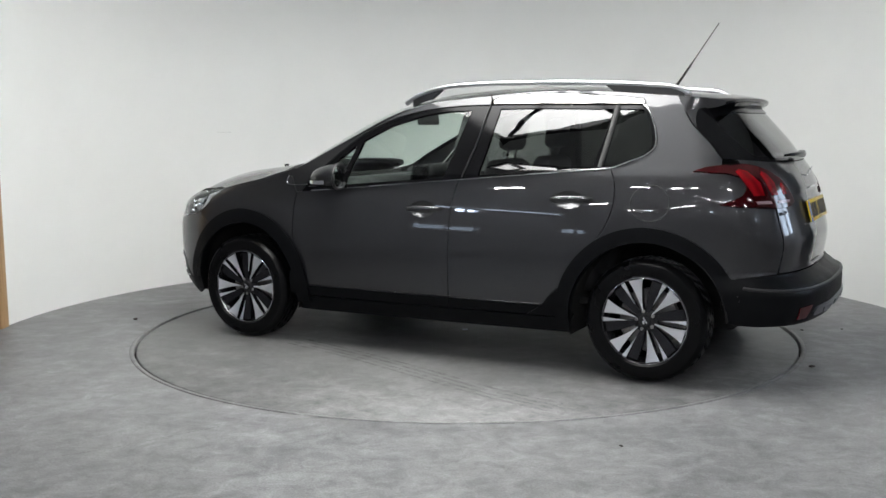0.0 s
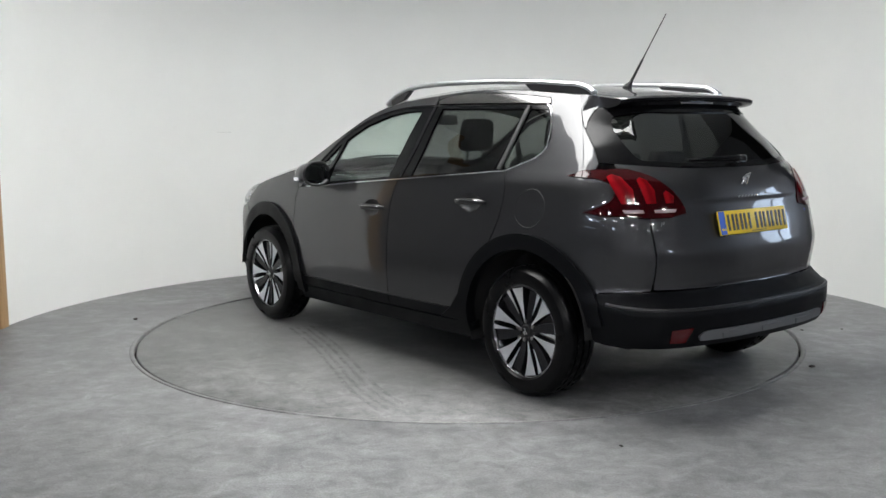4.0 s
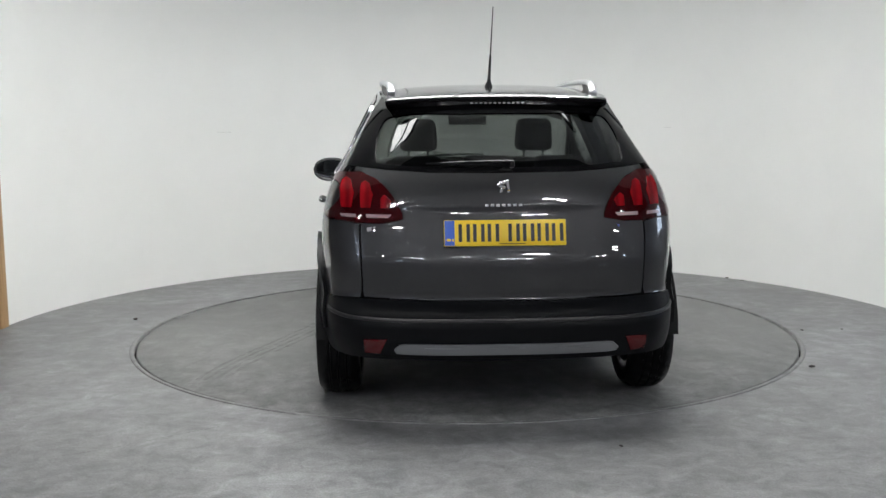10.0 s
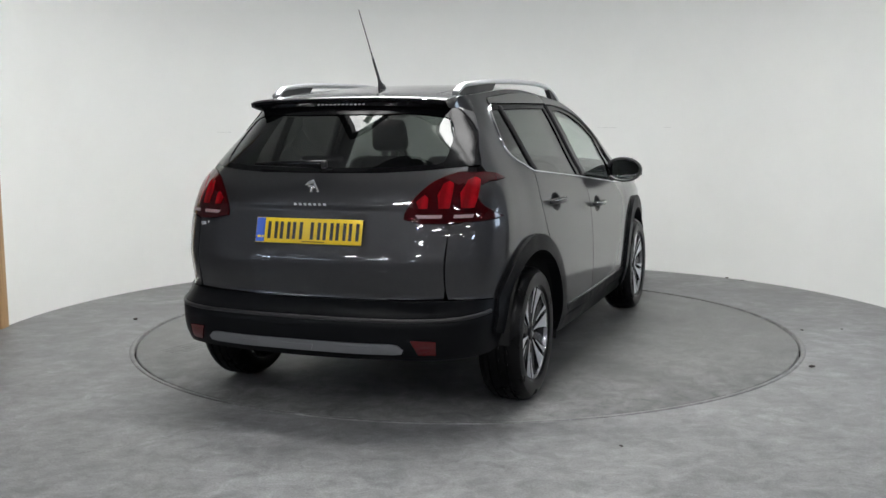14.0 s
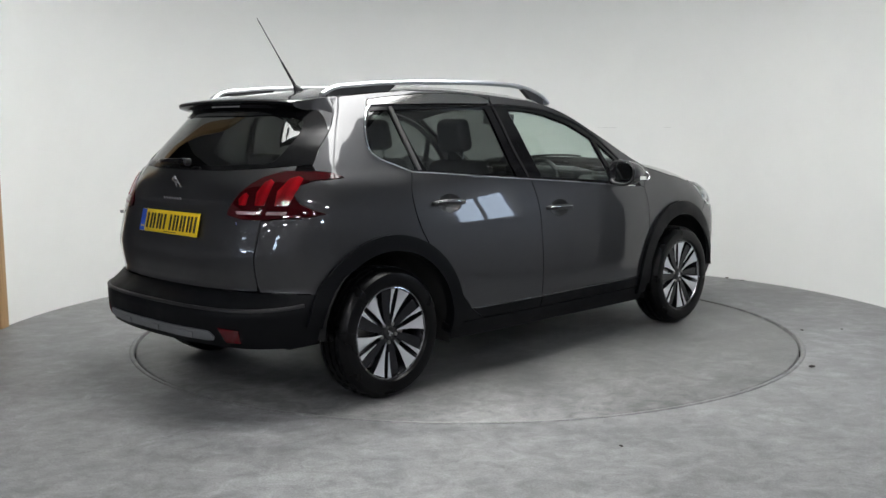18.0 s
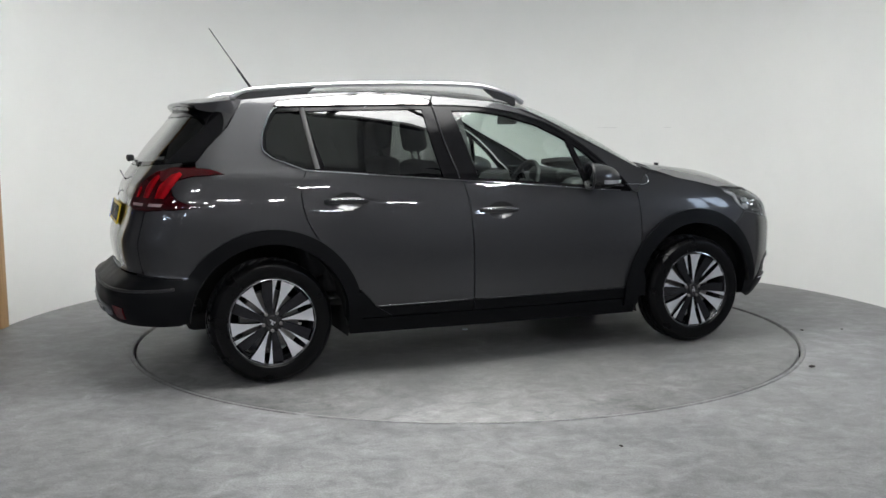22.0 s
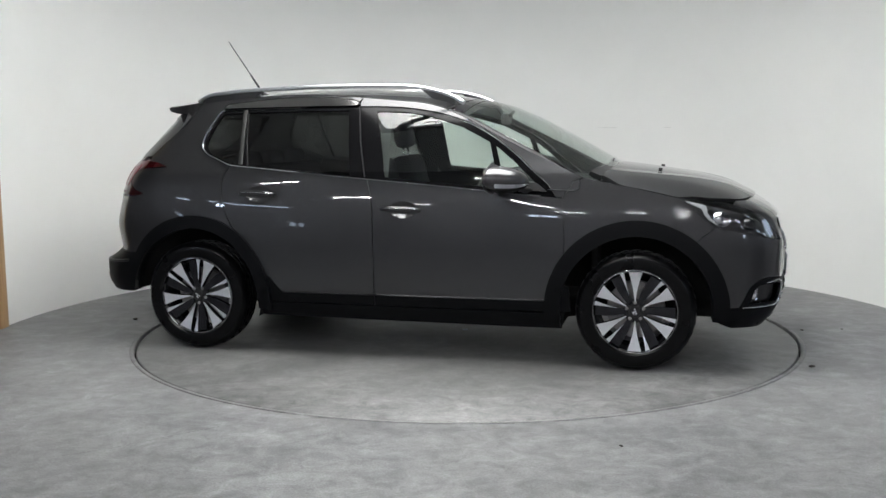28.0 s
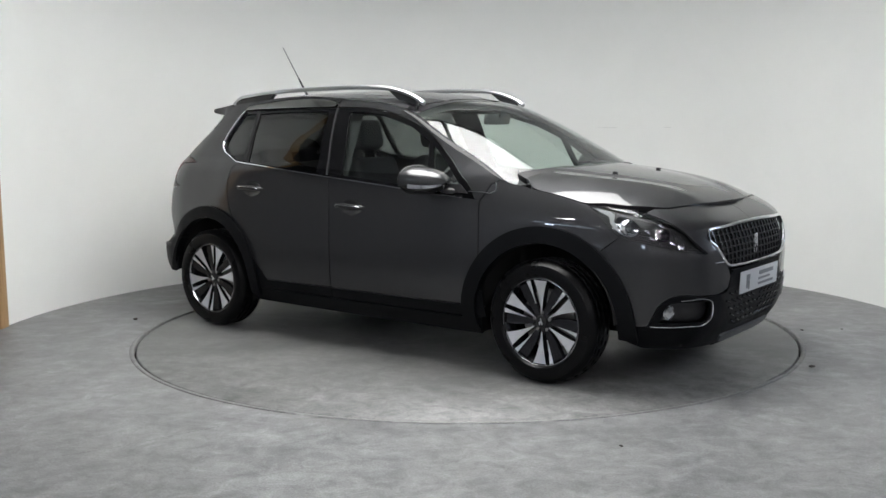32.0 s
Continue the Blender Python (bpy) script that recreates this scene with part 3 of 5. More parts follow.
def away(poly, pts, gap):
    P = np.array(poly)
    Q = np.roll(P, -1, 0)
    d = Q - P
    L = np.maximum((d**2).sum(1), 1e-12)
    v = pts[:, None, :] - P[None]
    u = np.clip((v * d).sum(2) / L, 0, 1)
    r = v - u[..., None] * d
    return np.sqrt((r**2).sum(2)).min(1) > gap


def lay(surface, uv, lift):
    """Points and outward normals of a surface at (u, v) pairs."""
    u, v = uv[:, 0], uv[:, 1]
    e = 0.004
    du = surface(u + e, v) - surface(u - e, v)
    dv = surface(u, v + e) - surface(u, v - e)
    n = np.cross(du, dv)
    n /= np.maximum(np.linalg.norm(n, axis=1, keepdims=True), 1e-12)
    p = surface(u, v)
    out = p - np.array([0.0, 0.0, 0.6])
    flip = np.sign((n * out).sum(1))
    if surface is top:
        flip = np.sign(n[:, 2])
    n *= np.where(flip == 0, 1, flip)[:, None]
    return p + n * lift, n


def sheet(surface, poly, gap=0.0025, grid=0.035, lift=0.0, lip=0.014, holes=()):
    """Vertices, faces and normals of an outline laid on a surface, with its edges turned in by lip."""
    loops = [dense(shrink(poly, gap), grid * 0.6)]
    for h in holes:
        loops.append(dense(shrink(h, -gap), grid * 0.6))
    pts, edges = [], []
    for lp in loops:
        k = len(pts)
        pts += lp
        edges += [(k + i, k + (i + 1) % len(lp)) for i in range(len(lp))]
    A = np.array(loops[0])
    gx = np.arange(A[:, 0].min() + grid / 2, A[:, 0].max(), grid)
    gy = np.arange(A[:, 1].min() + grid / 2, A[:, 1].max(), grid)
    if len(gx) and len(gy):
        cand = np.array([(a, b) for a in gx for b in gy])
        ok = inside(loops[0], cand)
        for lp in loops[1:]:
            ok &= ~inside(lp, cand)
        cand = cand[ok]
        for lp in loops:
            if len(cand):
                cand = cand[away(lp, cand, grid * 0.35)]
        pts += [tuple(c) for c in cand]
    r = geometry.delaunay_2d_cdt([Vector(p) for p in pts], edges, [], 1, 1e-6)
    uv = np.array([tuple(v) for v in r[0]])
    tris = [tuple(f) for f in r[2]]
    if len(loops) > 1:
        cen = np.array([uv[list(f)].mean(0) for f in tris])
        ok = np.ones(len(tris), bool)
        for lp in loops[1:]:
            ok &= ~inside(lp, cen)
        tris = [f for f, k in zip(tris, ok) if k]
    P, N = lay(surface, uv, lift)
    faces = []
    for f in tris:
        a, b, c = (P[i] for i in f[:3])
        if np.dot(np.cross(b - a, c - a), N[f[0]]) < 0:
            f = f[::-1]
        faces.append(f)
    # turned-in lip along every open edge
    count = {}
    for f in faces:
        for a, b in zip(f, f[1:] + f[:1]):
            count[(a, b)] = 1
    V, NN = list(P), list(N)
    if lip:
        for (a, b) in list(count):
            if (b, a) in count:
                continue
            e = P[b] - P[a]
            o = np.cross(e, (N[a] + N[b]) / 2)
            o /= max(np.linalg.norm(o), 1e-9)
            k = len(V)
            V += [P[a], P[b], P[b] - N[b] * lip, P[a] - N[a] * lip]
            NN += [o] * 4
            faces.append((k + 1, k, k + 3, k + 2))
    return np.array(V), faces, np.array(NN)


def drape(name, surface, poly, mat, parent, label="", both=True, joined=False, **kw):
    """A panel on one side (both: and its mirror image; joined: the two halves as one mesh)."""
    V, F, N = sheet(surface, poly, **kw)
    M = np.array([1.0, -1.0, 1.0])
    if joined:
        k = len(V)
        return make(name, np.concatenate([V, V * M]), F + [tuple(i + k for i in f[::-1]) for f in F], mat, parent, label, np.concatenate([N, N * M]))
    a = make(name, V, F, mat, parent, label, N)
    if both:
        return a, make(name, V * M, [f[::-1] for f in F], mat, parent, label, N * M)
    return a


def ribbon(name, surface, path, width, mat, parent, label="", lift=0.004, both=True, thick=0.006):
    """A rounded strip laid along a path of (u, v) on a surface."""
    bm = bmesh.new()
    P, N = lay(surface, np.array(path), lift)
    rings = []
    for i in range(len(P)):
        d = P[min(i + 1, len(P) - 1)] - P[max(i - 1, 0)]
        a = np.cross(N[i], d)
        a /= max(np.linalg.norm(a), 1e-9)
        w = width / 2
        rings.append([bm.verts.new(P[i] + a * x + N[i] * h) for x, h in ((-w, -thick), (-w, 0.3 * thick), (-0.5 * w, 0.9 * thick), (0.5 * w, 0.9 * thick), (w, 0.3 * thick), (w, -thick))])
    for u, v in zip(rings, rings[1:]):
        for k in range(5):
            bm.faces.new((u[k], u[k + 1], v[k + 1], v[k]))
    bm.faces.new(rings[0]), bm.faces.new(rings[-1][::-1])
    bmesh.ops.recalc_face_normals(bm, faces=bm.faces)
    made = [part(name, bm, mat, parent, label, angle=50)]
    if both:
        made.append(mirrored(made[0]))
    return made


def mirrored(ob):
    """The mirror image of a part, on the car's other side."""
    me = ob.data.copy()
    me.transform(Matrix.Diagonal((1, -1, 1, 1)))
    me.flip_normals()
    o = new(ob.name.split(".")[0], me)
    o.parent = ob.parent
    if ob.get("label"):
        o["label"] = ob["label"]
    return o


# ---------------------------------------------------------------- the car
car = new("car")
tagged(car, "dark grey metallic crossover car with silver roof rails on the turntable", "car")
RX, FX, HUB_Z, TYRE_R = -1.269, 1.269, 0.318, 0.318


def circle_side(cx, r, a0, a1, n, squash=1.0):
    out = []
    for i in range(n + 1):
        a = radians(a0 + (a1 - a0) * i / n)
        out.append((cx + r * math.cos(a), HUB_Z + r * squash * math.sin(a)))
    return side(*out)


# shared lines of the side, as (s, z)
BELT = arc(side((0.845, 0.918), (0.60, 0.936), (0.2, 0.972), (-0.212, 1.006), (-0.65, 1.043), (-1.062, 1.077)), 6)
QUARTER = arc(side((-1.062, 1.077), (-1.151, 1.112), (-1.235, 1.150), (-1.268, 1.19), (-1.262, 1.245), (-1.225, 1.33), (-1.189, 1.386), (-1.155, 1.403)), 6)
WIN_TOP = arc(side((-1.155, 1.403), (-1.033, 1.405), (-0.7, 1.410), (-0.325, 1.412), (-0.12, 1.408), (0.05, 1.392), (0.312, 1.328), (0.493, 1.236), (0.62, 1.142), (0.733, 1.043), (0.80, 0.985), (0.845, 0.918)), 6)
A_GAP = arc(side((0.845, 0.918), (0.877, 0.91)), 2) + arc(side((0.877, 0.91), (0.888, 0.80), (0.893, 0.70), (0.890, 0.60), (0.878, 0.49), (0.855, 0.40), (0.847, 0.365)), 4)
B_GAP = arc(side((-0.212, 1.006), (-0.185, 0.9), (-0.172, 0.75), (-0.168, 0.6), (-0.166, 0.365)), 5)
C_GAP = arc(side((-1.062, 1.077), (-1.095, 1.0), (-1.098, 0.93), (-1.08, 0.84), (-1.035, 0.746), (-0.96, 0.64), (-0.876, 0.529), (-0.78, 0.43), (-0.725, 0.365)), 5)
LOW_F, LOW_R = side((0.847, 0.365)), side((-0.725, 0.365))


def cut(line, x, first):
    """The part of a (s, z) line in front of or behind x."""
    keep = [q for q in line if (stack(*q)[0] >= x) == first]
    return keep


ARCH_F_IN, ARCH_F_OUT, ARCH_R_IN, ARCH_R_OUT = 0.395, 0.485, 0.395, 0.475


# side edge of the rear window: height, x
GLASS_EDGE = [(1.128, -1.606), (1.148, -1.585), (1.20, -1.54), (1.25, -1.485), (1.30, -1.432), (1.34, -1.402), (1.375, -1.378), (1.42, -1.348)]
LAMP_ARM = arc(side((-1.475, 1.069), (-1.56, 1.063), (-1.66, 1.053), (-1.725, 1.02), (-1.728, 0.975), (-1.68, 0.935), (-1.612, 0.911)), 4)
HANDLES = [(-0.012, 0.838), (-0.870, 0.913)]


def cup_line(x, z):
    """The outline of the hollow behind a door handle."""
    return [(from_x(x + 0.012 + 0.082 * math.cos(a), z), z + 0.003 + 0.046 * math.sin(a)) for a in np.linspace(0, 2 * math.pi, 28, endpoint=False)]


def build_body():
    # doors
    fd = A_GAP + side((-0.166, 0.365)) + B_GAP[::-1] + [q for q in BELT[::-1] if stack(*q)[0] > -0.21]
    drape("front_door", stack, fd, PAINT, car, "metallic grey front door", holes=[cup_line(*HANDLES[0])])
    rd = B_GAP + LOW_R + C_GAP[::-1] + [q for q in BELT[::-1] if -1.06 < stack(*q)[0] < -0.215]
    drape("rear_door", stack, rd, PAINT, car, "metallic grey rear door", holes=[cup_line(*HANDLES[1])])
    lo = side((0.847, 0.362), (0.80, 0.30), (-0.166, 0.300), (-0.166, 0.362))
    drape("door_moulding", stack, lo, CLAD, car, "black plastic lower door strip", lift=0.004)
    lo = side((-0.166, 0.362), (-0.166, 0.300), (-0.63, 0.305), (-0.725, 0.362))
    drape("door_moulding", stack, lo, CLAD, car, "black plastic lower door strip", lift=0.004)
    # highlight on the lower door lip, put in as a bright ribbon
    for x0, x1 in ((0.83, -0.150), (-0.182, -0.71)):
        ribbon("door_edge", stack, side(*((x0 + (x1 - x0) * i / 9, 0.366) for i in range(10))), 0.004, DARK_CHROME, car, "thin ribbon for the highlight on the lower door edge", lift=0.002, thick=0.003)
    drape("sill", stack, side((0.90, 0.30), (0.88, 0.20), (-0.86, 0.215), (-0.88, 0.30), (-0.63, 0.298), (0.80, 0.293)), CLAD, car, "black plastic sill", lip=0.05)
    # front wing
    arch = circle_side(FX, ARCH_F_OUT - 0.03, 172, 52, 18)
    w = side((0.93, 0.36)) + arch + side((1.545, 0.66), (1.60, 0.71)) + arc(side((1.67, 0.766), (1.599, 0.822), (1.53, 0.885), (1.487, 0.915)), 4) + rim(1.45, 0.99, 10)
    w += side((0.93, 1.0)) + side((0.905, 0.95), (0.877, 0.91)) + [q for q in A_GAP if q[1] < 0.905]
    drape("front_wing", stack, w, PAINT, car, "metallic grey front wing")
    # rear quarter with the C pillar
    arch = circle_side(RX, ARCH_R_OUT - 0.03, 30, 162, 18)
    quarter = C_GAP + arch[2:] + side((-1.70, 0.553)) + rear((0.70, 0.560), (0.62, 0.565)) + rear((0.612, 0.60), (0.616, 0.75), (0.618, 0.885))
    quarter += rear((0.675, 0.895)) + side((-1.70, 0.899)) + LAMP_ARM[::-1]
    quarter += side((-1.54, 1.092), (-1.607, 1.100)) + side(*((x, z) for z, x in GLASS_EDGE)) + rim(-1.338, -0.30, 18)
    quarter += side((-0.318, 1.437)) + arc(side((-0.36, 1.452), (-0.50, 1.468), (-0.75, 1.468), (-1.0, 1.45), (-1.12, 1.437), (-1.17, 1.425), (-1.185, 1.39)), 4)
    quarter += QUARTER[::-1][6:]
    drape("rear_quarter", stack, quarter, PAINT, car, "metallic grey rear quarter panel")
    # bright panel over the rear door
    pn = arc(side((-0.322, 1.434), (-0.36, 1.449), (-0.50, 1.466), (-0.75, 1.466), (-1.0, 1.448), (-1.12, 1.435), (-1.168, 1.423), (-1.176, 1.405)), 4)
    pn += side((-1.03, 1.408), (-0.7, 1.413), (-0.335, 1.415))
    drape("roof_side_trim", stack, pn, TRIM_PANEL, car, "polished silver trim panel over the rear door", lift=0.003, gap=0.002)
    # A pillar and cant rail
    wt = [q for q in WIN_TOP if stack(*q)[0] > -0.31]
    ap = side((-0.31, 1.412)) + wt[1:] + side((0.877, 0.912), (0.905, 0.952), (0.93, 1.0)) + rim(0.99, -0.30, 22) + side((-0.312, 1.437))
    drape("a_pillar", stack, ap, PAINT, car, "metallic grey windscreen pillar and roof side", grid=0.03)
    # glazing: black surround with openings, then panes
    surround = BELT + QUARTER[1:] + WIN_TOP[1:-1]
    panes = {
        "front_door_glass": (side((0.535, 0.968), (0.2, 0.995), (-0.112, 1.022), (-0.165, 1.25), (-0.200, 1.383), (-0.05, 1.380), (0.10, 1.358), (0.30, 1.300), (0.462, 1.216)), GLASS),
        "front_quarter_light": (side((0.735, 0.985), (0.70, 0.975), (0.572, 0.975), (0.505, 1.192), (0.60, 1.118), (0.68, 1.045)), GLASS),
        "rear_door_glass": (side((-0.322, 1.030), (-0.65, 1.060), (-0.955, 1.083), (-0.995, 1.25), (-1.012, 1.382), (-0.7, 1.389), (-0.378, 1.391), (-0.352, 1.2)), PRIVACY),
        "rear_quarter_glass": (side((-0.995, 1.088), (-1.07, 1.094)) + arc(side((-1.14, 1.122), (-1.215, 1.158), (-1.244, 1.195), (-1.238, 1.25), (-1.205, 1.33), (-1.172, 1.377)), 5) + side((-1.045, 1.382), (-1.028, 1.25)), PRIVACY)}
    drape("window_surround", stack, surround, FRIT, car, "gloss black window surround and door pillars", lift=-0.006, lip=0.02, holes=[v[0] for v in panes.values()], grid=0.03)
    for k, (poly, mat) in panes.items():
        for o in drape(k, stack, poly, mat, car, "dark tinted side window" if mat is PRIVACY else "clear side window", lift=-0.012, lip=0, gap=-0.004):
            o.visible_shadow = False
    ribbon("chrome_strip", stack, BELT[2:] + QUARTER[1:-2], 0.009, CHROME, car, "chrome strip along the windows", lift=0.003)
    # window divider bars
    for path in (side((-1.0, 1.085), (-1.02, 1.25), (-1.035, 1.400)),):
        ribbon("window_bar", stack, arc(path, 6), 0.026, BLACK_MATT, car, lift=-0.004)
    ribbon("door_frame_edge", stack, arc(side((-0.228, 1.02), (-0.275, 1.2), (-0.312, 1.41)), 6), 0.006, SATIN_BLACK, car, lift=-0.002)
    # roof, windscreen, bonnet
    e = [(x, float(stack(*rim_at(x))[1])) for x in np.linspace(0.22, -1.335, 24)]
    roof = [(0.27, 0.0)] + arc([(0.27, 0.0), (0.265, 0.3), (0.235, 0.5), (0.20, e[0][1] - 0.012)], 6)[1:] + [(x, y - 0.006) for x, y in e] + arc([(-1.338, e[-1][1] - 0.012), (-1.40, 0.47), (-1.47, 0.29), (-1.505, 0.0)], 6)
    drape("roof", top, roof, PAINT, car, "metallic grey roof panel", joined=True, gap=0.0, lip=0.0, grid=0.05)
    ws_e = [(x, float(stack(*rim_at(x))[1]) - 0.018) for x in np.linspace(1.03, 0.22, 14)]
    ws = arc([(1.165, 0.0), (1.155, 0.25), (1.115, 0.48), (1.05, 0.62)], 6) + ws_e + arc([(0.235, 0.5), (0.265, 0.3), (0.27, 0.0)], 6)
    o = drape("windscreen", screen, ws, GLASS, car, "clear windscreen with green tint", joined=True, gap=0.0, lip=0.0, grid=0.05, lift=-0.004)
    o.visible_shadow = False
    ribbon("windscreen_edge", screen, [(x, y + 0.004) for x, y in ws_e], 0.035, FRIT, car, lift=-0.002)
    band = [(0.27, 0.0), (0.265, 0.3), (0.235, 0.5), (0.22, ws_e[-1][1]), (0.30, ws_e[-1][1] - 0.012), (0.325, 0.3), (0.34, 0.0)]
    drape("windscreen_band", screen, band, BLACK, car, "black printed band along the windscreen's top", joined=True, gap=0.0, lip=0.0, lift=-0.002)
    be = [(1.072, 0.668), (1.10, 0.690)] + [(x, float(stack(*rim_at(x))[1]) - 0.007) for x in (1.18, 1.30, 1.40, 1.46)] + [(1.56, 0.700), (1.64, 0.665), (1.71, 0.625), (1.79, 0.56), (1.850, 0.43), (1.890, 0.24), (1.903, 0.0)]
    bonnet = [(1.135, 0.0), (1.128, 0.25), (1.105, 0.5)] + arc(be, 5)
    drape("bonnet", bonnet_top, bonnet, PAINT, car, "metallic grey bonnet", joined=True, gap=0.0, lip=0.02, grid=0.035)
    drape("scuttle", top, [(1.165, 0.0), (1.155, 0.25), (1.125, 0.5), (1.075, 0.672), (1.01, 0.655), (1.06, 0.49), (1.10, 0.25), (1.11, 0.0)], SATIN_BLACK, car, "black plastic scuttle below the windscreen", joined=True, lift=-0.006, gap=0, lip=0.03)


def bonnet_top(x, y):
    """The bonnet, with its two raised flanks."""
    x, y = np.asarray(x, float), np.asarray(y, float)
    u = np.abs(y) / y_edge(x)
    p = np.stack([x, y, bonnet_mid(x) - (bonnet_mid(x) - bonnet_edge(x)) * u ** 2.7], -1)
    c = 0.24 + 0.24 * step(1.9, 1.15, x)
    p[..., 2] += 0.012 * step(1.0, 1.3, x) * step(1.98, 1.70, x) * step(c - 0.07, c + 0.07, np.abs(y)) * step(0.80, 0.56, np.abs(y))
    return p


BLACK_MATT = plastic("matt_black_trim", (0.006, 0.006, 0.006), 0.6)
TRIM_PANEL = material("polished_silver_trim", (0.34, 0.335, 0.33), 0.10, 1.0)
build_body()


def lip_line():
    """Where the front bumper meets the bonnet's leading edge."""
    out = []
    for x, y in ((1.909, 0.0), (1.896, 0.24), (1.856, 0.43), (1.796, 0.56), (1.73, 0.625)):
        z = float(bonnet_top(x, y)[2]) - 0.002
        out.append((from_y(y, z, False), z))
    return out


def build_ends():
    # front bumper: painted skin from the bonnet's edge down to the dark lower part
    def narrow(*pts):
        return front(*((y * 0.962, z) for y, z in pts))
    grille = narrow((0.0, 0.806), (0.12, 0.806), (0.25, 0.803), (0.37, 0.799), (0.47, 0.797), (0.502, 0.793), (0.522, 0.770), (0.522, 0.745), (0.486, 0.714), (0.455, 0.677), (0.427, 0.645), (0.400, 0.624), (0.370, 0.614), (0.326, 0.609), (0.20, 0.604), (0.10, 0.602), (0.0, 0.601))
    # headlamp outline
    head = side((1.487, 0.915)) + arc(side((1.487, 0.915), (1.53, 0.885), (1.599, 0.822), (1.67, 0.766), (1.80, 0.737)) + front((0.644, 0.700), (0.535, 0.684)), 5)[1:]
    head += arc(front((0.535, 0.684), (0.572, 0.716), (0.613, 0.774), (0.655, 0.845), (0.676, 0.880)) + side((1.62, 0.900), (1.487, 0.918)), 5)[1:-1]
    skin = lip_line() + arc(front((0.676, 0.880), (0.655, 0.845), (0.613, 0.774), (0.572, 0.716), (0.535, 0.684)), 5)
    skin += arc(front((0.535, 0.684), (0.644, 0.700)) + side((1.80, 0.737), (1.67, 0.766)), 5)[1:] + side((1.60, 0.71), (1.545, 0.66))
    skin += circle_side(FX, ARCH_F_OUT - 0.03, 50, 3, 8) + side((1.735, 0.334)) + arc(side((1.80, 0.340), (1.826, 0.385), (1.852, 0.440)) + front((0.692, 0.482), (0.557, 0.484), (0.45, 0.480), (0.36, 0.50)), 4)
    skin += front((0.34, 0.56), (0.33, 0.592), (0.0, 0.586))
    gr = grille
    skin_full = skin[:-2] + front((0.37, 0.600)) + gr[::-1][5:]
    drape("front_bumper", stack, skin_full, PAINT, car, "metallic grey front bumper", grid=0.025, gap=0.002)
    low = side((1.72, 0.331)) + arc(side((1.80, 0.337), (1.828, 0.383), (1.854, 0.437)) + front((0.692, 0.479), (0.557, 0.481), (0.45, 0.477), (0.36, 0.497), (0.34, 0.56), (0.32, 0.588)), 4) + front((0.0, 0.584), (0.0, 0.19), (0.3, 0.19)) + side((1.95, 0.195), (1.76, 0.222), (1.70, 0.25), (1.705, 0.30))
    fog = front((0.712, 0.356), (0.706, 0.43), (0.690, 0.453), (0.66, 0.458), (0.54, 0.456), (0.512, 0.446), (0.500, 0.42), (0.502, 0.38), (0.518, 0.360), (0.55, 0.353))
    intake = front((0.0, 0.500), (0.34, 0.492), (0.415, 0.476), (0.425, 0.462), (0.354, 0.361), (0.30, 0.315), (0.22, 0.297), (0.0, 0.292))
    drape("lower_bumper", stack, low, CLAD, car, "black plastic lower front bumper", grid=0.025, gap=0.001, holes=[fog], lift=0.002)
    drape("fog_lamp_recess", stack, fog, SATIN_BLACK, car, "black fog lamp recess", lift=-0.035, lip=0, gap=-0.01)
    ribbon("fog_lamp_trim", stack, arc(side((1.815, 0.341)) + front((0.62, 0.340), (0.52, 0.346), (0.494, 0.365), (0.488, 0.41), (0.500, 0.45), (0.53, 0.464), (0.66, 0.467)), 5), 0.006, CHROME, car, "bright trim round the fog lamp", lift=0.005, thick=0.004)
    # grille: black backing, bright frame, bars
    drape("grille_backing", stack, gr, VOID, car, "black grille backing", joined=True, lift=-0.045, lip=0, gap=-0.02, grid=0.03)
    bars = []
    for z in (0.635, 0.668, 0.701, 0.734, 0.767):
        edge = np.interp(z, [0.61, 0.645, 0.714, 0.745, 0.78], [0.317, 0.399, 0.458, 0.49, 0.49])
        ribbon("grille_bar", stack, [(from_y(y, z, False), z) for y in np.linspace(0.0, edge, 14)], 0.007, VOID, car, lift=-0.016)
    for y in np.arange(0.028, 0.48, 0.046):
        z0 = float(np.interp(y, [0.0, 0.314, 0.385, 0.467, 0.502], [0.606, 0.613, 0.628, 0.720, 0.75]))
        z1 = float(np.interp(y, [0.0, 0.25, 0.47], [0.802, 0.799, 0.793]))
        if z1 - z0 > 0.03:
            ribbon("grille_fin", stack, [(from_y(y, z, False), z) for z in np.linspace(z0, z1, 6)], 0.005, GRILLE_M, car, lift=-0.016)
    ribbon("grille_bar", stack, gr[:6], 0.015, CHROME, car, "chrome bar along the grille's top", lift=0.004)
    ribbon("grille_frame", stack, gr[7:], 0.013, CHROME, car, "chrome grille frame", lift=0.003)
    ribbon("grille_frame", stack, gr[5:8], 0.008, BLACK, car, lift=0.003)
    ribbon("bumper_accent", stack, front((0.488, 0.637), (0.455, 0.637), (0.42, 0.635)), 0.007, CHROME, car, "short chrome accent beside the grille", lift=0.002, thick=0.004)
    # lower intake mesh and skid plate
    drape("intake", stack, intake, VOID, car, "black lower intake", joined=True, lift=0.0045, lip=0, gap=0.0)
    for r, z in enumerate(np.arange(0.325, 0.49, 0.036)):
        edge = float(np.interp(z, [0.305, 0.325, 0.361, 0.455, 0.48, 0.50], [0.24, 0.29, 0.33, 0.40, 0.38, 0.30]))
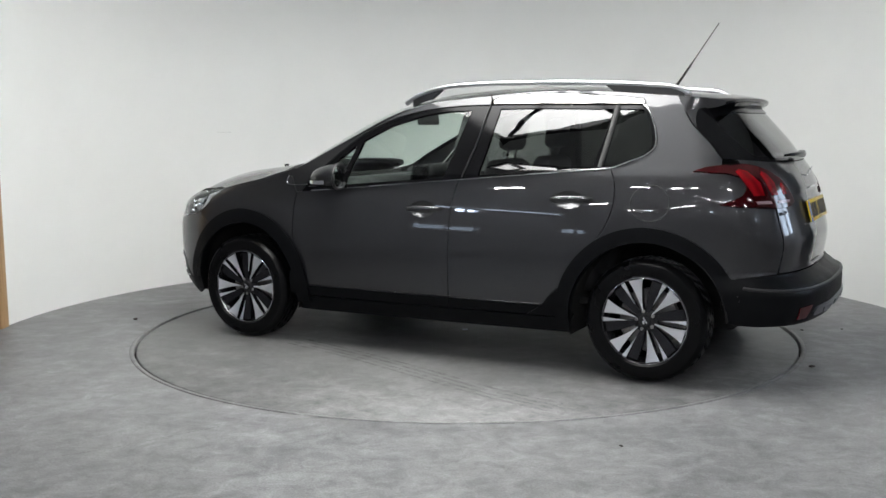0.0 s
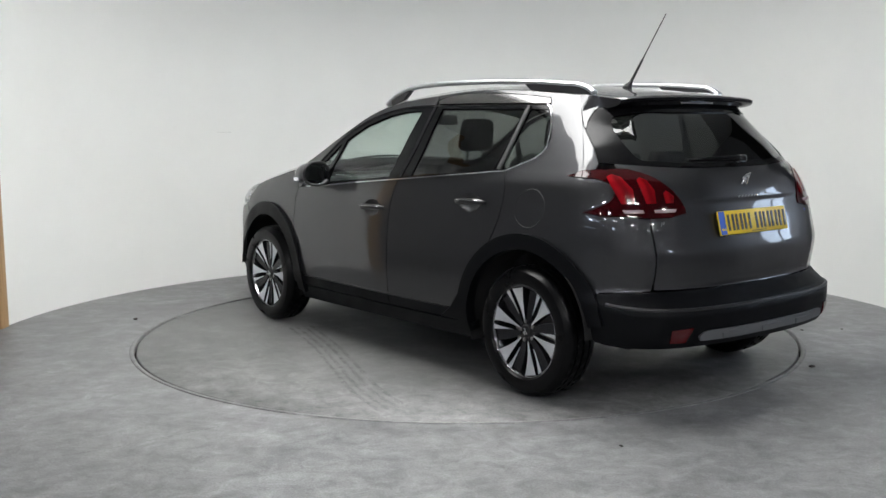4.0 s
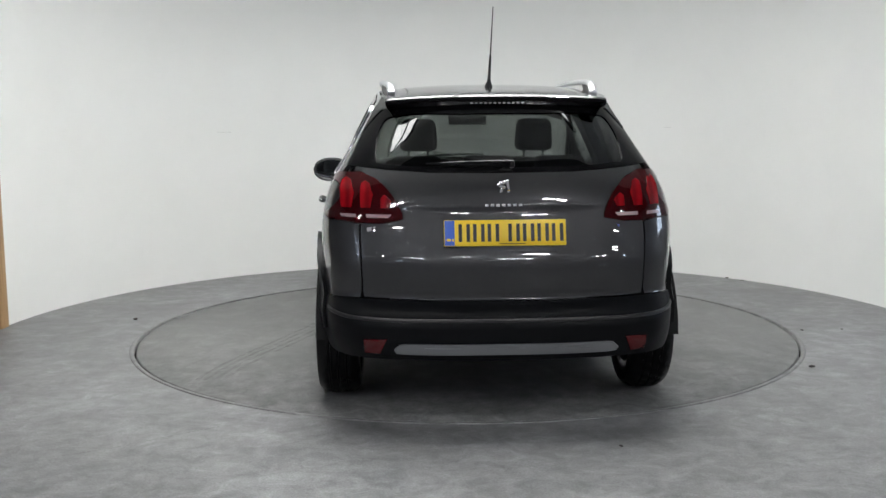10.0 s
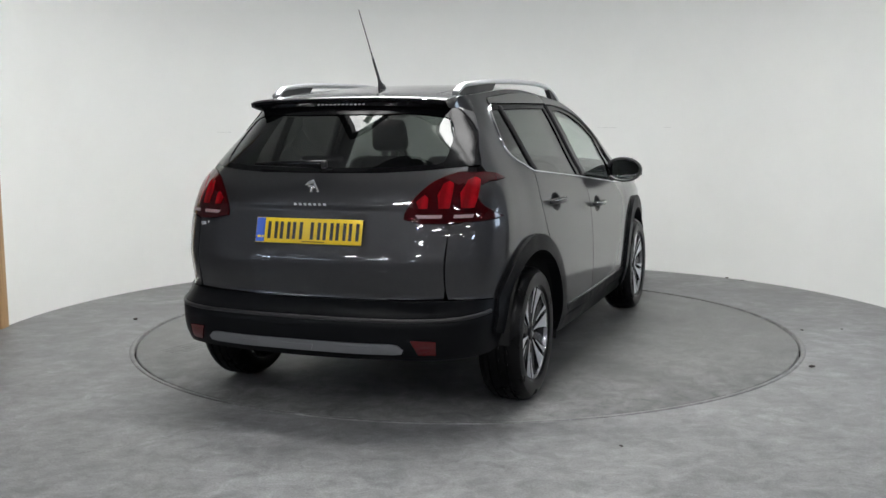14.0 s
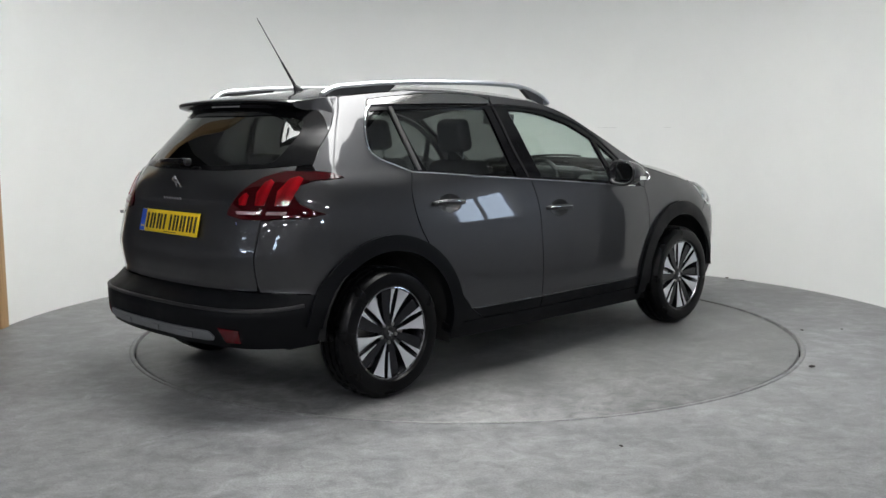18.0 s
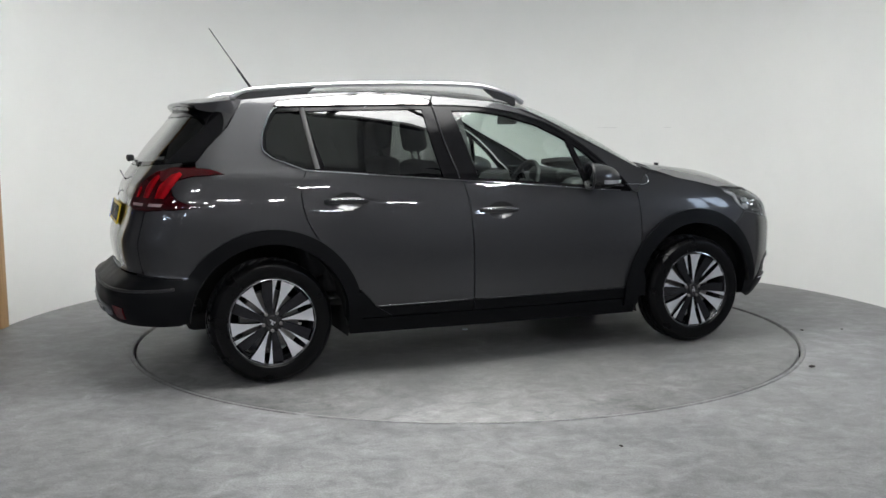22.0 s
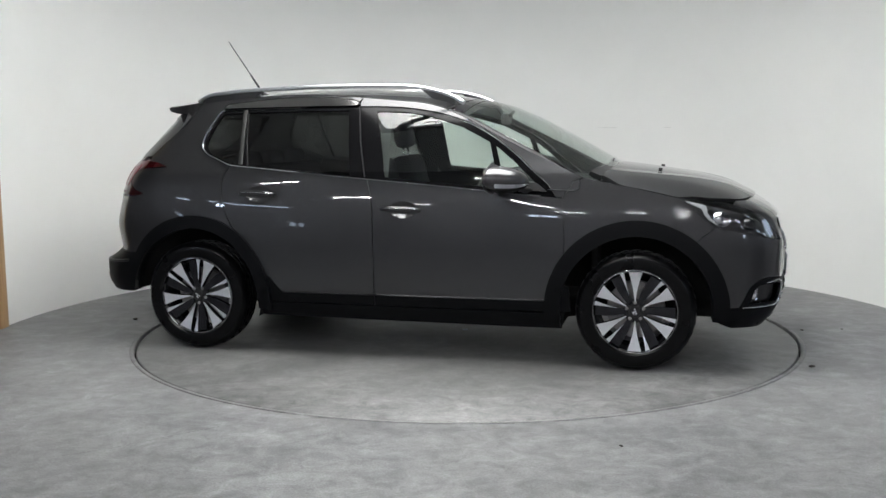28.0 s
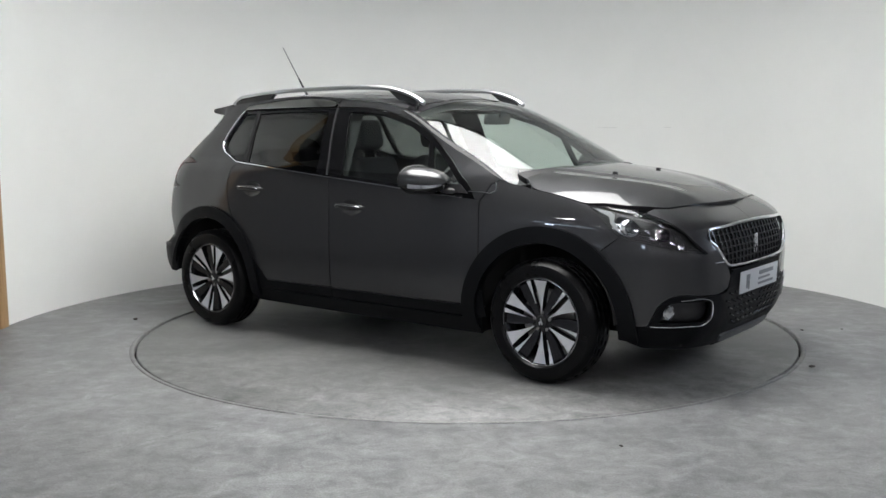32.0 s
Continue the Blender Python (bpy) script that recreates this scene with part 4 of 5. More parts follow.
        for y in np.arange(0.03 + 0.03 * (r % 2), edge, 0.06):
            ribbon("mesh_link", stack, [(from_y(y + d, z + 0.006 * d / 0.02, False), z + 0.006 * d / 0.02) for d in (-0.021, 0.0, 0.021)], 0.010, GRILLE_M, car, lift=0.007)
    skid = front((0.0, 0.262), (0.25, 0.262), (0.30, 0.264), (0.325, 0.254), (0.297, 0.219), (0.22, 0.213), (0.0, 0.213))
    drape("skid_plate", stack, skid, SILVER_PAINT, car, "silver skid plate under the front bumper", joined=True, lift=0.014, lip=0.03)
    # headlamps
    for o in drape("headlamp", stack, head, LENS, car, "clear headlamp lens", lift=0.001, lip=0.02, grid=0.025):
        o.visible_shadow = False
    return head


GRILLE_M = material("dark_chrome_fins", (0.11, 0.11, 0.115), 0.2, 0.9)
HEAD_LINE = build_ends()


def build_rear():
    # tailgate, painted part
    hatch = rear((0.0, 1.098), (0.3, 1.100), (0.5, 1.112), (0.640, 1.126), (0.645, 1.1065)) + arc(rear((0.610, 1.104), (0.53, 1.065), (0.466, 0.996), (0.433, 0.930), (0.432, 0.905)), 4)
    hatch += rear((0.52, 0.888), (0.612, 0.887), (0.612, 0.75), (0.609, 0.60), (0.604, 0.572), (0.3, 0.566), (0.0, 0.565))
    drape("tailgate", tail_face, hatch, PAINT, car, "metallic grey tailgate", joined=True, gap=0.0, grid=0.018)
    # rear window, wrapping to the sides
    sides = [(float(edge_y(z)) - 0.001, z) for z in (1.130, 1.16, 1.20, 1.25, 1.30, 1.34, 1.375)]
    low, over = [(0.0, 1.102), (0.3, 1.104), (0.5, 1.116)], [(0.47, 1.392), (0.2, 1.398), (0.0, 1.40)]
    inner = arc([(0.0, 1.122), (0.3, 1.125), (0.46, 1.134), (0.548, 1.150), (0.552, 1.20), (0.53, 1.30), (0.505, 1.335), (0.45, 1.350), (0.2, 1.356), (0.0, 1.357)], 4)
    drape("rear_window_surround", rear_glass, low + sides + over + inner[::-1], FRIT, car, "gloss black rear window surround", joined=True, gap=0.0, lip=0.012)
    # painted ends of the spoiler, tapering down beside the window
    fin = [(float(edge_y(z)) - 0.002, z) for z in (1.285, 1.31, 1.34, 1.375, 1.40)] + [(float(edge_y(z)) - d, z) for z, d in ((1.418, 0.035), (1.418, 0.075))] + arc([(float(edge_y(z)) - d, z) for z, d in ((1.408, 0.075), (1.392, 0.052), (1.365, 0.032), (1.328, 0.016), (1.285, 0.004))], 4)
    drape("spoiler_fin", rear_glass, fin, PAINT, car, "painted fin beside the rear window", gap=0.0, lift=0.004, lip=0.008, grid=0.015)
    pane = drape("rear_window", rear_glass, inner, PRIVACY, car, "dark tinted rear window", joined=True, gap=0.0, lip=0.0, lift=-0.004)
    pane.visible_shadow = False


edge_x = table([(1.05, -1.648)] + GLASS_EDGE + [(1.45, -1.33), (1.50, -1.31)])
edge_y = table([(z, float(stack(from_x(float(edge_x(z)), z), z)[1])) for z in (1.05, 1.10, 1.15, 1.2, 1.25, 1.3, 1.35, 1.40, 1.45)])


def rear_glass(y, z):
    """The gently curved rear window, which joins the body at its lower edge."""
    y, z = np.asarray(y, float), np.asarray(z, float)
    k = np.clip(np.abs(y) / edge_y(z), 0, 1.1)
    mid = stack(S_END + 0 * z, z)[..., 0]
    flat = mid + (edge_x(z) - mid) * k**4.5
    b = stack(np.array([B_GRID]), np.array([[1.1]]))[0]
    body = np.interp(k, b[::-1, 1] / float(edge_y(1.1)), b[::-1, 0]) - b[-1, 0] + mid
    m = step(1.06, 1.24, z)
    return np.stack([body + (flat - body) * m, y, z + 0 * flat], -1)


def tail_face(s, z):
    """The rear face with the recess for the plate below the badge ledge."""
    p = stack(s, z)
    m = step(0.58, 0.26, np.abs(p[..., 1])) * step(0.957, 0.935, z) * step(0.58, 0.92, z)
    p[..., 0] += 0.012 * m
    return p


build_rear()


def build_cladding():
    for cx, rin, rout, a0, a1, b0, b1, label in ((FX, ARCH_F_IN, ARCH_F_OUT, -7, 188, 4, 195, "black plastic front wheel arch"), (RX, ARCH_R_IN, ARCH_R_OUT, -8, 169, -15, 177, "black plastic rear wheel arch")):
        o = circle_side(cx, rout, a0, a1, 40)
        i = circle_side(cx, rin, a1, a0, 40)
        drape("wheel_arch", stack, o + i, CLAD, car, label, lift=0.020, lip=0.055, grid=0.03)
        # liner
        bm = bmesh.new()
        n = 24
        for k in range(n + 1):
            a = radians(b0 + (b1 - b0) * k / n)
            x, z = cx + (rin + 0.012) * math.cos(a), HUB_Z + (rin + 0.012) * math.sin(a)
            bm.verts.new((x, 0.832, z)), bm.verts.new((x, 0.50, z))
        bm.verts.ensure_lookup_table()
        for k in range(n):
            bm.faces.new((bm.verts[2 * k], bm.verts[2 * k + 2], bm.verts[2 * k + 3], bm.verts[2 * k + 1]))
        bm.faces.new([bm.verts[2 * k + 1] for k in range(n + 1)])
        mirrored(part("arch_liner", bm, VOID, car))
    drape("arch_corner", stack, side((-0.63, 0.303), (-0.722, 0.363), (-0.80, 0.45), (-0.845, 0.40), (-0.862, 0.303)), CLAD, car, "black plastic corner of the sill", lift=0.003, gap=0.001)
    drape("arch_corner", stack, side((0.80, 0.303), (0.848, 0.363), (0.875, 0.46), (0.92, 0.44), (0.93, 0.303)), CLAD, car, "black plastic corner of the sill", lift=0.003, gap=0.001)
    # rear bumper
    top_line = side((-1.665, 0.548), (-1.72, 0.552)) + rear((0.70, 0.558), (0.60, 0.561), (0.3, 0.560), (0.0, 0.560))
    low = rear((0.0, 0.318), (0.45, 0.322), (0.58, 0.320)) + side((-1.80, 0.318), (-1.72, 0.322), (-1.665, 0.340), (-1.645, 0.42))
    drape("rear_bumper", stack, top_line + low, CLAD, car, "black plastic rear bumper", joined=True, gap=0.0, grid=0.03, lift=0.004, lip=0.03)
    ledge = rear((0.0, 0.489), (0.15, 0.489), (0.3, 0.489), (0.45, 0.489), (0.58, 0.490)) + side((-1.88, 0.494), (-1.80, 0.500), (-1.74, 0.507))
    ribbon("bumper_ledge", stack, arc(ledge, 4), 0.016, SATIN_BLACK, car, "satin black ledge of the rear bumper", lift=0.004, thick=0.007)
    skid = rear((0.0, 0.394), (0.30, 0.394), (0.43, 0.394), (0.452, 0.390), (0.474, 0.370), (0.464, 0.354), (0.43, 0.351), (0.35, 0.350), (0.0, 0.350))
    drape("rear_skid_plate", stack, skid, SILVER_PAINT, car, "silver skid strip on the rear bumper", joined=True, gap=0.0, lift=0.012, lip=0.02)
    for y in (0.0, 0.27):
        pad = rear((y + 0.075, 0.380), (y - 0.075, 0.380) if y else (0.0, 0.380), (y - 0.062, 0.353) if y else (0.0, 0.353), (y + 0.062, 0.353))
        drape("skid_pad", stack, pad, SILVER_PAINT, car, "raised silver pad on the skid strip", joined=not y, gap=0.0, lift=0.017, lip=0.008)
    drape("rear_reflector", stack, rear((0.605, 0.408), (0.50, 0.415), (0.53, 0.345), (0.60, 0.345)), RED_DARK, car, "red rear reflector", lift=0.009, lip=0.012)
    # underbody
    bm = bmesh.new()
    bm_box(bm, (3.4, 1.02, 0.12), pose(0.05, 0, 0.30), 0.03)
    bm_box(bm, (1.55, 1.5, 0.10), pose(0, 0, 0.26), 0.02)
    bm_box(bm, (0.25, 1.1, 0.08), pose(-1.70, 0, 0.38), 0.03)
    bm_box(bm, (0.2, 1.2, 0.08), pose(1.82, 0, 0.26), 0.03)
    part("underbody", bm, VOID, car)


build_cladding()


def build_wheel():
    """One wheel with its face towards +y, its middle at the origin."""
    w = new("wheel")
    turn = pose(0, 0, 0, -90)
    bm = bmesh.new()
    prof = [(0.222, 0.085), (0.232, 0.098), (0.262, 0.104), (0.290, 0.098), (0.306, 0.080), (0.315, 0.062)]
    prof = prof + [(0.317, 0.046), (0.309, 0.044), (0.309, 0.036), (0.318, 0.034), (0.318, 0.006), (0.309, 0.004), (0.309, -0.004), (0.318, -0.006), (0.318, -0.034), (0.309, -0.036),
                      (0.309, -0.044), (0.317, -0.046)] + [(r, -h) for r, h in prof[5::-1]]
    vs = revolve(bm, prof, 96)
    for i, v in enumerate(vs):
        if prof[i // 96][0] > 0.3165 and (i % 96) % 3 == (i // 192) % 3:
            v.co.x, v.co.y = v.co.x * 0.983, v.co.y * 0.983
    bmesh.ops.transform(bm, matrix=turn, verts=vs)
    part("tyre", bm, RUBBER, w, "black rubber tyre with tread grooves", angle=28)
    bm = bmesh.new()
    revolve(bm, [(0.214, 0.07), (0.217, 0.084), (0.2195, 0.089), (0.223, 0.088), (0.224, 0.080)], 72, turn)
    part("rim_lip", bm, RIM_EDGE, w, "bright machined rim edge", angle=60)
    bm = bmesh.new()
    revolve(bm, [(0.224, 0.082), (0.206, 0.062), (0.198, 0.02), (0.195, -0.08), (0.222, -0.09)], 60, turn)
    part("rim_barrel", bm, ALLOY_DARK, w)
    bm = bmesh.new()
    revolve(bm, [(0.02, 0.0), (0.15, 0.0), (0.155, -0.006), (0.155, -0.03)], 40, turn)
    part("brake_disc", bm, STEEL, w)

    def blade(bm, a0, a1, b0, b1, r0, r1, y0, y1, deep):
        """A spoke face between angles a0..a1 at the hub end and b0..b1 at the rim."""
        rows = []
        for k in range(5):
            u = k / 4
            r = r0 + (r1 - r0) * u
            y = y0 + (y1 - y0) * u**1.5
            lo, hi = radians(a0 + (b0 - a0) * u), radians(a1 + (b1 - a1) * u)
            rows.append([bm.verts.new((-r * math.cos(t), yy, -r * math.sin(t))) for t, yy in ((lo, y - deep), (lo, y), (hi, y), (hi, y - deep))])
        for p, q in zip(rows, rows[1:]):
            for i in range(3):
                bm.faces.new((p[i], p[i + 1], q[i + 1], q[i]))
        bm.faces.new(rows[0]), bm.faces.new(rows[-1][::-1])
        bmesh.ops.recalc_face_normals(bm, faces=bm.faces)

    for i in range(6):
        o = i * 60.0
        bm = bmesh.new()
        blade(bm, o - 14, o + 14, o - 4, o + 11.5, 0.045, 0.210, 0.066, 0.074, 0.03)
        part("spoke", bm, ALLOY_DARK, w, "dark grey spoke", smooth=False)
        bm = bmesh.new()
        blade(bm, o + 12.6, o + 13.4, o + 11.2, o + 17.2, 0.095, 0.2145, 0.070, 0.085, 0.003)
        part("bright_edge", bm, ALLOY_BRIGHT, w, "bright machined spoke edge", smooth=False)
        bm = bmesh.new()
        blade(bm, o + 12.6, o + 13.4, o + 11.2, o + 17.2, 0.095, 0.2135, 0.0665, 0.0815, 0.02)
        blade(bm, o + 29, o + 36, o + 23.5, o + 43, 0.050, 0.2135, 0.0655, 0.0815, 0.035)
        part("spoke_back", bm, ALLOY_DARK, w, "dark grey back of the wedge spoke", smooth=False)
        bm = bmesh.new()
        blade(bm, o + 30, o + 35, o + 23.5, o + 43, 0.052, 0.2145, 0.069, 0.085, 0.003)
        part("bright_blade", bm, ALLOY_BRIGHT, w, "bright machined wedge spoke", smooth=False)
    bm = bmesh.new()
    revolve(bm, [(0.0005, 0.074), (0.028, 0.073), (0.031, 0.070), (0.033, 0.062), (0.062, 0.058), (0.066, 0.04)], 40, turn)
    part("hub_cap", bm, SATIN_BLACK, w)
    bm = bmesh.new()
    for d in ((0.0, 0.010, 0.006, 0.016), (0.004, -0.002, 0.020, 0.008), (-0.006, -0.010, 0.008, 0.010), (0.008, -0.011, 0.006, 0.009)):
        bm_box(bm, (d[2], 0.003, d[3]), pose(d[0], 0.0755, d[1], 0, 20, 0), 0.0008)
    part("emblem", bm, SATIN_ALU, w, "small chrome emblem")
    for i in range(5):
        a = radians(72 * i + 20)
        bm = bmesh.new()
        revolve(bm, [(0.0005, 0.068), (0.009, 0.067), (0.010, 0.055)], 10, pose(0.047 * math.cos(a), 0, 0.047 * math.sin(a)) @ turn)
        part("wheel_bolt", bm, STEEL, w)
    return w


def wheel_at(src, x, y, spin, flip):
    made = copy_thing(src, pose(x, y, HUB_Z) @ pose(0, 0, 0, 0, 0, 180 if flip else 0) @ pose(0, 0, 0, 0, spin, 0))
    made.parent = car
    return made


first = build_wheel()
for x, y, spin, flip in ((FX, 0.762, 33, False), (RX, 0.745, 16, False), (FX, -0.762, 3, True), (RX, -0.745, 40, True)):
    wheel_at(first, x, y, spin, flip)
for o in (*first.children, first):
    bpy.data.objects.remove(o)




def build_lamps():
    # tail lamps: dark red body, bright claws, pale reversing strip
    line = LAMP_ARM + side((-1.70, 0.901)) + rear((0.675, 0.896), (0.618, 0.888), (0.52, 0.889), (0.434, 0.906)) + arc(rear((0.434, 0.93), (0.468, 0.996), (0.53, 1.063), (0.612, 1.103)), 4) + side((-1.607, 1.101), (-1.54, 1.093))
    for o in drape("tail_lamp", stack, line, RED_BODY, car, "dark red tail lamp with three bright red claws", lift=0.003, lip=0.03, grid=0.02, gap=0.0015):
        s = 1 if sum(v.co.y for v in o.data.vertices) > 0 else -1

        def bit(name, poly, mat, label, lift=0.005):
            V, F, N = sheet(stack, poly, gap=0.0, grid=0.02, lift=lift, lip=0.003)
            M = np.array([1.0, s, 1.0])
            make(name, V * M, F if s > 0 else [f[::-1] for f in F], mat, o, label, N * M)
        for y0, z0, z1, w in ((0.655, 0.952, 1.080, 0.046), (0.572, 0.952, 1.066, 0.042), (0.492, 0.952, 1.008, 0.036)):
            bit("claw", rear((y0 + w, z0), (y0, z0), (y0 - 0.012, z0 + 0.5 * (z1 - z0)), (y0 + 0.002, z1 - 0.012), (y0 + w * 0.5, z1), (y0 + w * 0.95, z1 - 0.012)), RED_GLOW, "bright red light claw")
        bit("reversing_lamp", rear((0.705, 0.926), (0.635, 0.926), (0.632, 0.912), (0.700, 0.912)), REVERSE_M, "pale reversing lamp strip")
        bit("reversing_lamp", rear((0.590, 0.926), (0.482, 0.926), (0.495, 0.912), (0.588, 0.912)), REVERSE_M, "pale reversing lamp strip")
    # headlamp insides
    drape("headlamp_housing", stack, HEAD_LINE, BLACK_MATT, car, "black headlamp housing", lift=-0.045, lip=0, gap=-0.012)
    drape("headlamp_bezel", stack, arc(side((1.64, 0.872), (1.70, 0.868), (1.748, 0.835), (1.757, 0.80), (1.735, 0.772), (1.695, 0.768), (1.655, 0.792), (1.635, 0.835)), 3, True), DARK_CHROME, car, "silver headlamp bezel", lift=-0.022, lip=0.01)
    drape("light_strip", stack, side((1.512, 0.910), (1.60, 0.893), (1.628, 0.878), (1.632, 0.845), (1.650, 0.815), (1.69, 0.783), (1.68, 0.776), (1.635, 0.806), (1.612, 0.835), (1.60, 0.866), (1.55, 0.888)), WHITE_LAMP, car, "white daytime light strip", lift=-0.012, lip=0.006)
    for x, z, r, mat in ((1.700, 0.815, 0.038, CHROME), (1.86, 0.785, 0.030, BLACK)):
        p, n = lay(stack, np.array(side((x, z))), -0.028)
        m = Matrix.Translation(p[0]) @ Vector((0.9, 0.35, 0.1)).to_track_quat("Z", "Y").to_matrix().to_4x4()
        bm = bmesh.new()
        revolve(bm, [(r, -0.02), (r * 1.05, 0.012), (r * 0.96, 0.018), (r * 0.80, 0.008), (r * 0.78, -0.01)], 32, m)
        mirrored(part("lamp_ring", bm, mat, car, "chrome ring of the headlamp"))
        bm = bmesh.new()
        revolve(bm, [(0.0005, 0.022), (r * 0.35, 0.019), (r * 0.65, 0.008), (r * 0.78, -0.008)], 28, m)
        mirrored(part("lamp_lens", bm, DARK_CHROME if mat is CHROME else BLACK, car, "round headlamp lens"))
    for x, z in ((1.79, 0.80), (1.815, 0.765), (1.90, 0.745), (1.935, 0.725), (1.84, 0.835)):
        p, n = lay(stack, np.array(side((x, z))), -0.03)
        mirrored(box("lamp_facet", (0.03, 0.022, 0.010), Matrix.Translation(p[0]) @ pose(0, 0, 0, 20, 30, -35), CHROME, car, 0.003, "small bright reflector in the headlamp"))
    # fog lamps
    p, n = lay(stack, np.array(side((1.895, 0.405))), -0.020)
    m = Matrix.Translation(p[0]) @ Vector((0.95, 0.3, 0)).to_track_quat("Z", "Y").to_matrix().to_4x4()
    bm = bmesh.new()
    revolve(bm, [(0.0005, 0.008), (0.026, 0.006), (0.031, 0.0), (0.036, 0.004), (0.038, -0.01)], 28, m)
    mirrored(part("fog_lamp", bm, CHROME, car, "round front fog lamp"))


build_lamps()


def grid_part(name, rows, mat, parent, label="", angle=35, both=False, caps=False):
    """A mesh over rows of points."""
    bm = bmesh.new()
    R = [[bm.verts.new(p) for p in r] for r in rows]
    for a, b in zip(R, R[1:]):
        for i in range(len(a) - 1):
            bm.faces.new((a[i], a[i + 1], b[i + 1], b[i]))
    if caps:
        bm.faces.new(R[0][::-1]), bm.faces.new(R[-1])
    bmesh.ops.remove_doubles(bm, verts=bm.verts, dist=1e-5)
    bmesh.ops.recalc_face_normals(bm, faces=bm.faces)
    o = part(name, bm, mat, parent, label, angle=angle)
    return (o, mirrored(o)) if both else o


def build_top():
    # spoiler: painted wing, dark underside, row of small lights
    half = 0.505
    ys = half * np.sin(np.linspace(-math.pi / 2, math.pi / 2, 45))
    rows, under, ends = [], [], []
    for y in ys:
        k = abs(y / half)
        zt = 1.438 - 0.014 * k**2.5 - 0.004 * k**20
        back = -1.622 + 0.030 * k**3 + 0.018 * k**24
        lead = -1.508 + 0.10 * k**3 + 0.07 * k**8
        yl = y * (1 + 0.05 * k**6)
        zl = float(top(lead, yl)[2]) + 0.003
        zg = 1.392 - 0.014 * k
        gx = float(rear_glass(y * 0.98, zg)[0])
        row = [(lead, yl, zl)]
        for u in (0.2, 0.4, 0.6, 0.8):
            x, yy = lead + (back + 0.012 - lead) * u, yl + (y - yl) * u
            on_roof = float(top(x, yy)[2]) + 0.003
            row.append((x, yy, on_roof + (zl + (zt - zl) * u - on_roof) * u**0.7))
        edge = [(back + 0.012, y, zt + 0.001), (back + 0.001, y, zt - 0.005), (back, y, zt - 0.009)]
        rows.append(row + edge)
        under.append([edge[-1], (back + 0.003, y, zt - 0.020), (back + 0.012, y, zt - 0.026), (back + (gx - back) * 0.5, y * 0.99, zt + (zg - zt) * 0.8 - 0.002), (gx + 0.006, y * 0.98, zg)])
        if k > 0.9999:
            low = [(float(edge_x(z)), math.copysign(float(edge_y(z)) + 0.001, y), z) for z in (1.355, 1.385, 1.42)]
            ends.append(rows[-1] + under[-1][1:] + low)
    grid_part("spoiler", rows, PAINT, car, "metallic grey roof spoiler", 40)
    grid_part("spoiler_underside", under, FRIT, car, "gloss black underside of the roof spoiler", 40)
    for loop in ends:
        bm = bmesh.new()
        bmesh.ops.triangle_fill(bm, edges=[bm.edges.new((a, b)) for a, b in (lambda v: zip(v, v[1:] + v[:1]))([bm.verts.new(p) for p in loop])], use_beauty=True)
        part("spoiler_end", bm, PAINT, car, "painted end of the roof spoiler", angle=60)
    strip = box("high_brake_light", (0.012, 0.27, 0.010), pose(-1.606, 0, 1.403, 0, -25, 0), BLACK, car, 0.003, "high brake light strip")
    for i in range(12):
        box("diode", (0.006, 0.011, 0.005), pose(-1.613, -0.115 + 0.021 * i, 1.403, 0, -25, 0), WHITE_LAMP, strip, 0.001, "small white diode")
    # roof rails
    path = arc([(-1.385, 0.478, 1.452), (-1.33, 0.483, 1.482), (-1.18, 0.500, 1.503), (-0.937, 0.517, 1.519), (-0.47, 0.532, 1.531), (-0.15, 0.530, 1.529), (0.02, 0.525, 1.518), (0.14, 0.522, 1.492), (0.23, 0.522, 1.458), (0.28, 0.522, 1.428)], 6)
    bm = bmesh.new()
    tube(bm, path, (0.019, 0.0135), 12)
    rail = part("roof_rail", bm, SATIN_ALU, car, "satin silver roof rail", angle=60)
    mirrored(rail)
    for a, b in ((-1.36, -0.93), (0.02, 0.235)):
        pts = [p for p in path if a <= p[0] <= b]
        rows = []
        for k, p in enumerate(pts):
            u = k / (len(pts) - 1)
            z0 = float(top(p[0], p[1])[2]) - 0.004
            z1 = p[2] - 0.004
            rows.append([(p[0], p[1] + 0.014, z0), (p[0], p[1] + 0.013, max(z1, z0)), (p[0], p[1] - 0.013, max(z1, z0)), (p[0], p[1] - 0.014, z0)])
        for k, r in enumerate(rows):
            u = k / (len(rows) - 1)
            d = 0.085 * (1 - u) if a > 0 else -0.05 * u
            rows[k] = [(r[0][0] + d, *r[0][1:]), r[1], r[2], (r[3][0] + d, *r[3][1:])]
        grid_part("rail_foot", rows, SATIN_BLACK, car, "black foot of the roof rail", 35, True, True)
    # aerial
    bm = bmesh.new()
    tube(bm, [(-1.155, 0, 1.482), (-1.165, 0, 1.497), (-1.178, 0, 1.512), (-1.188, 0, 1.527)], [(0.022, 0.030), (0.018, 0.024), (0.011, 0.013), (0.008, 0.008)], 14)
    aerial = part("aerial", bm, SATIN_BLACK, car, "black roof aerial")
    bm = bmesh.new()
    tube(bm, [(-1.186, 0, 1.524), (-1.26, 0, 1.632), (-1.265, 0, 1.640), (-1.409, 0, 1.850)], [0.0075, 0.0055, 0.0032, 0.0023], 8)
    part("mast", bm, SATIN_BLACK, aerial, "thin slanted mast")
    # seams pressed into the roof
    for y in (0.43,):
        ribbon("roof_ditch", top, [(x, y - 0.03 * step(-0.2, -1.45, x)) for x in np.linspace(0.1, -1.46, 20)], 0.012, SATIN_BLACK, car, lift=-0.004, thick=0.005)


build_top()


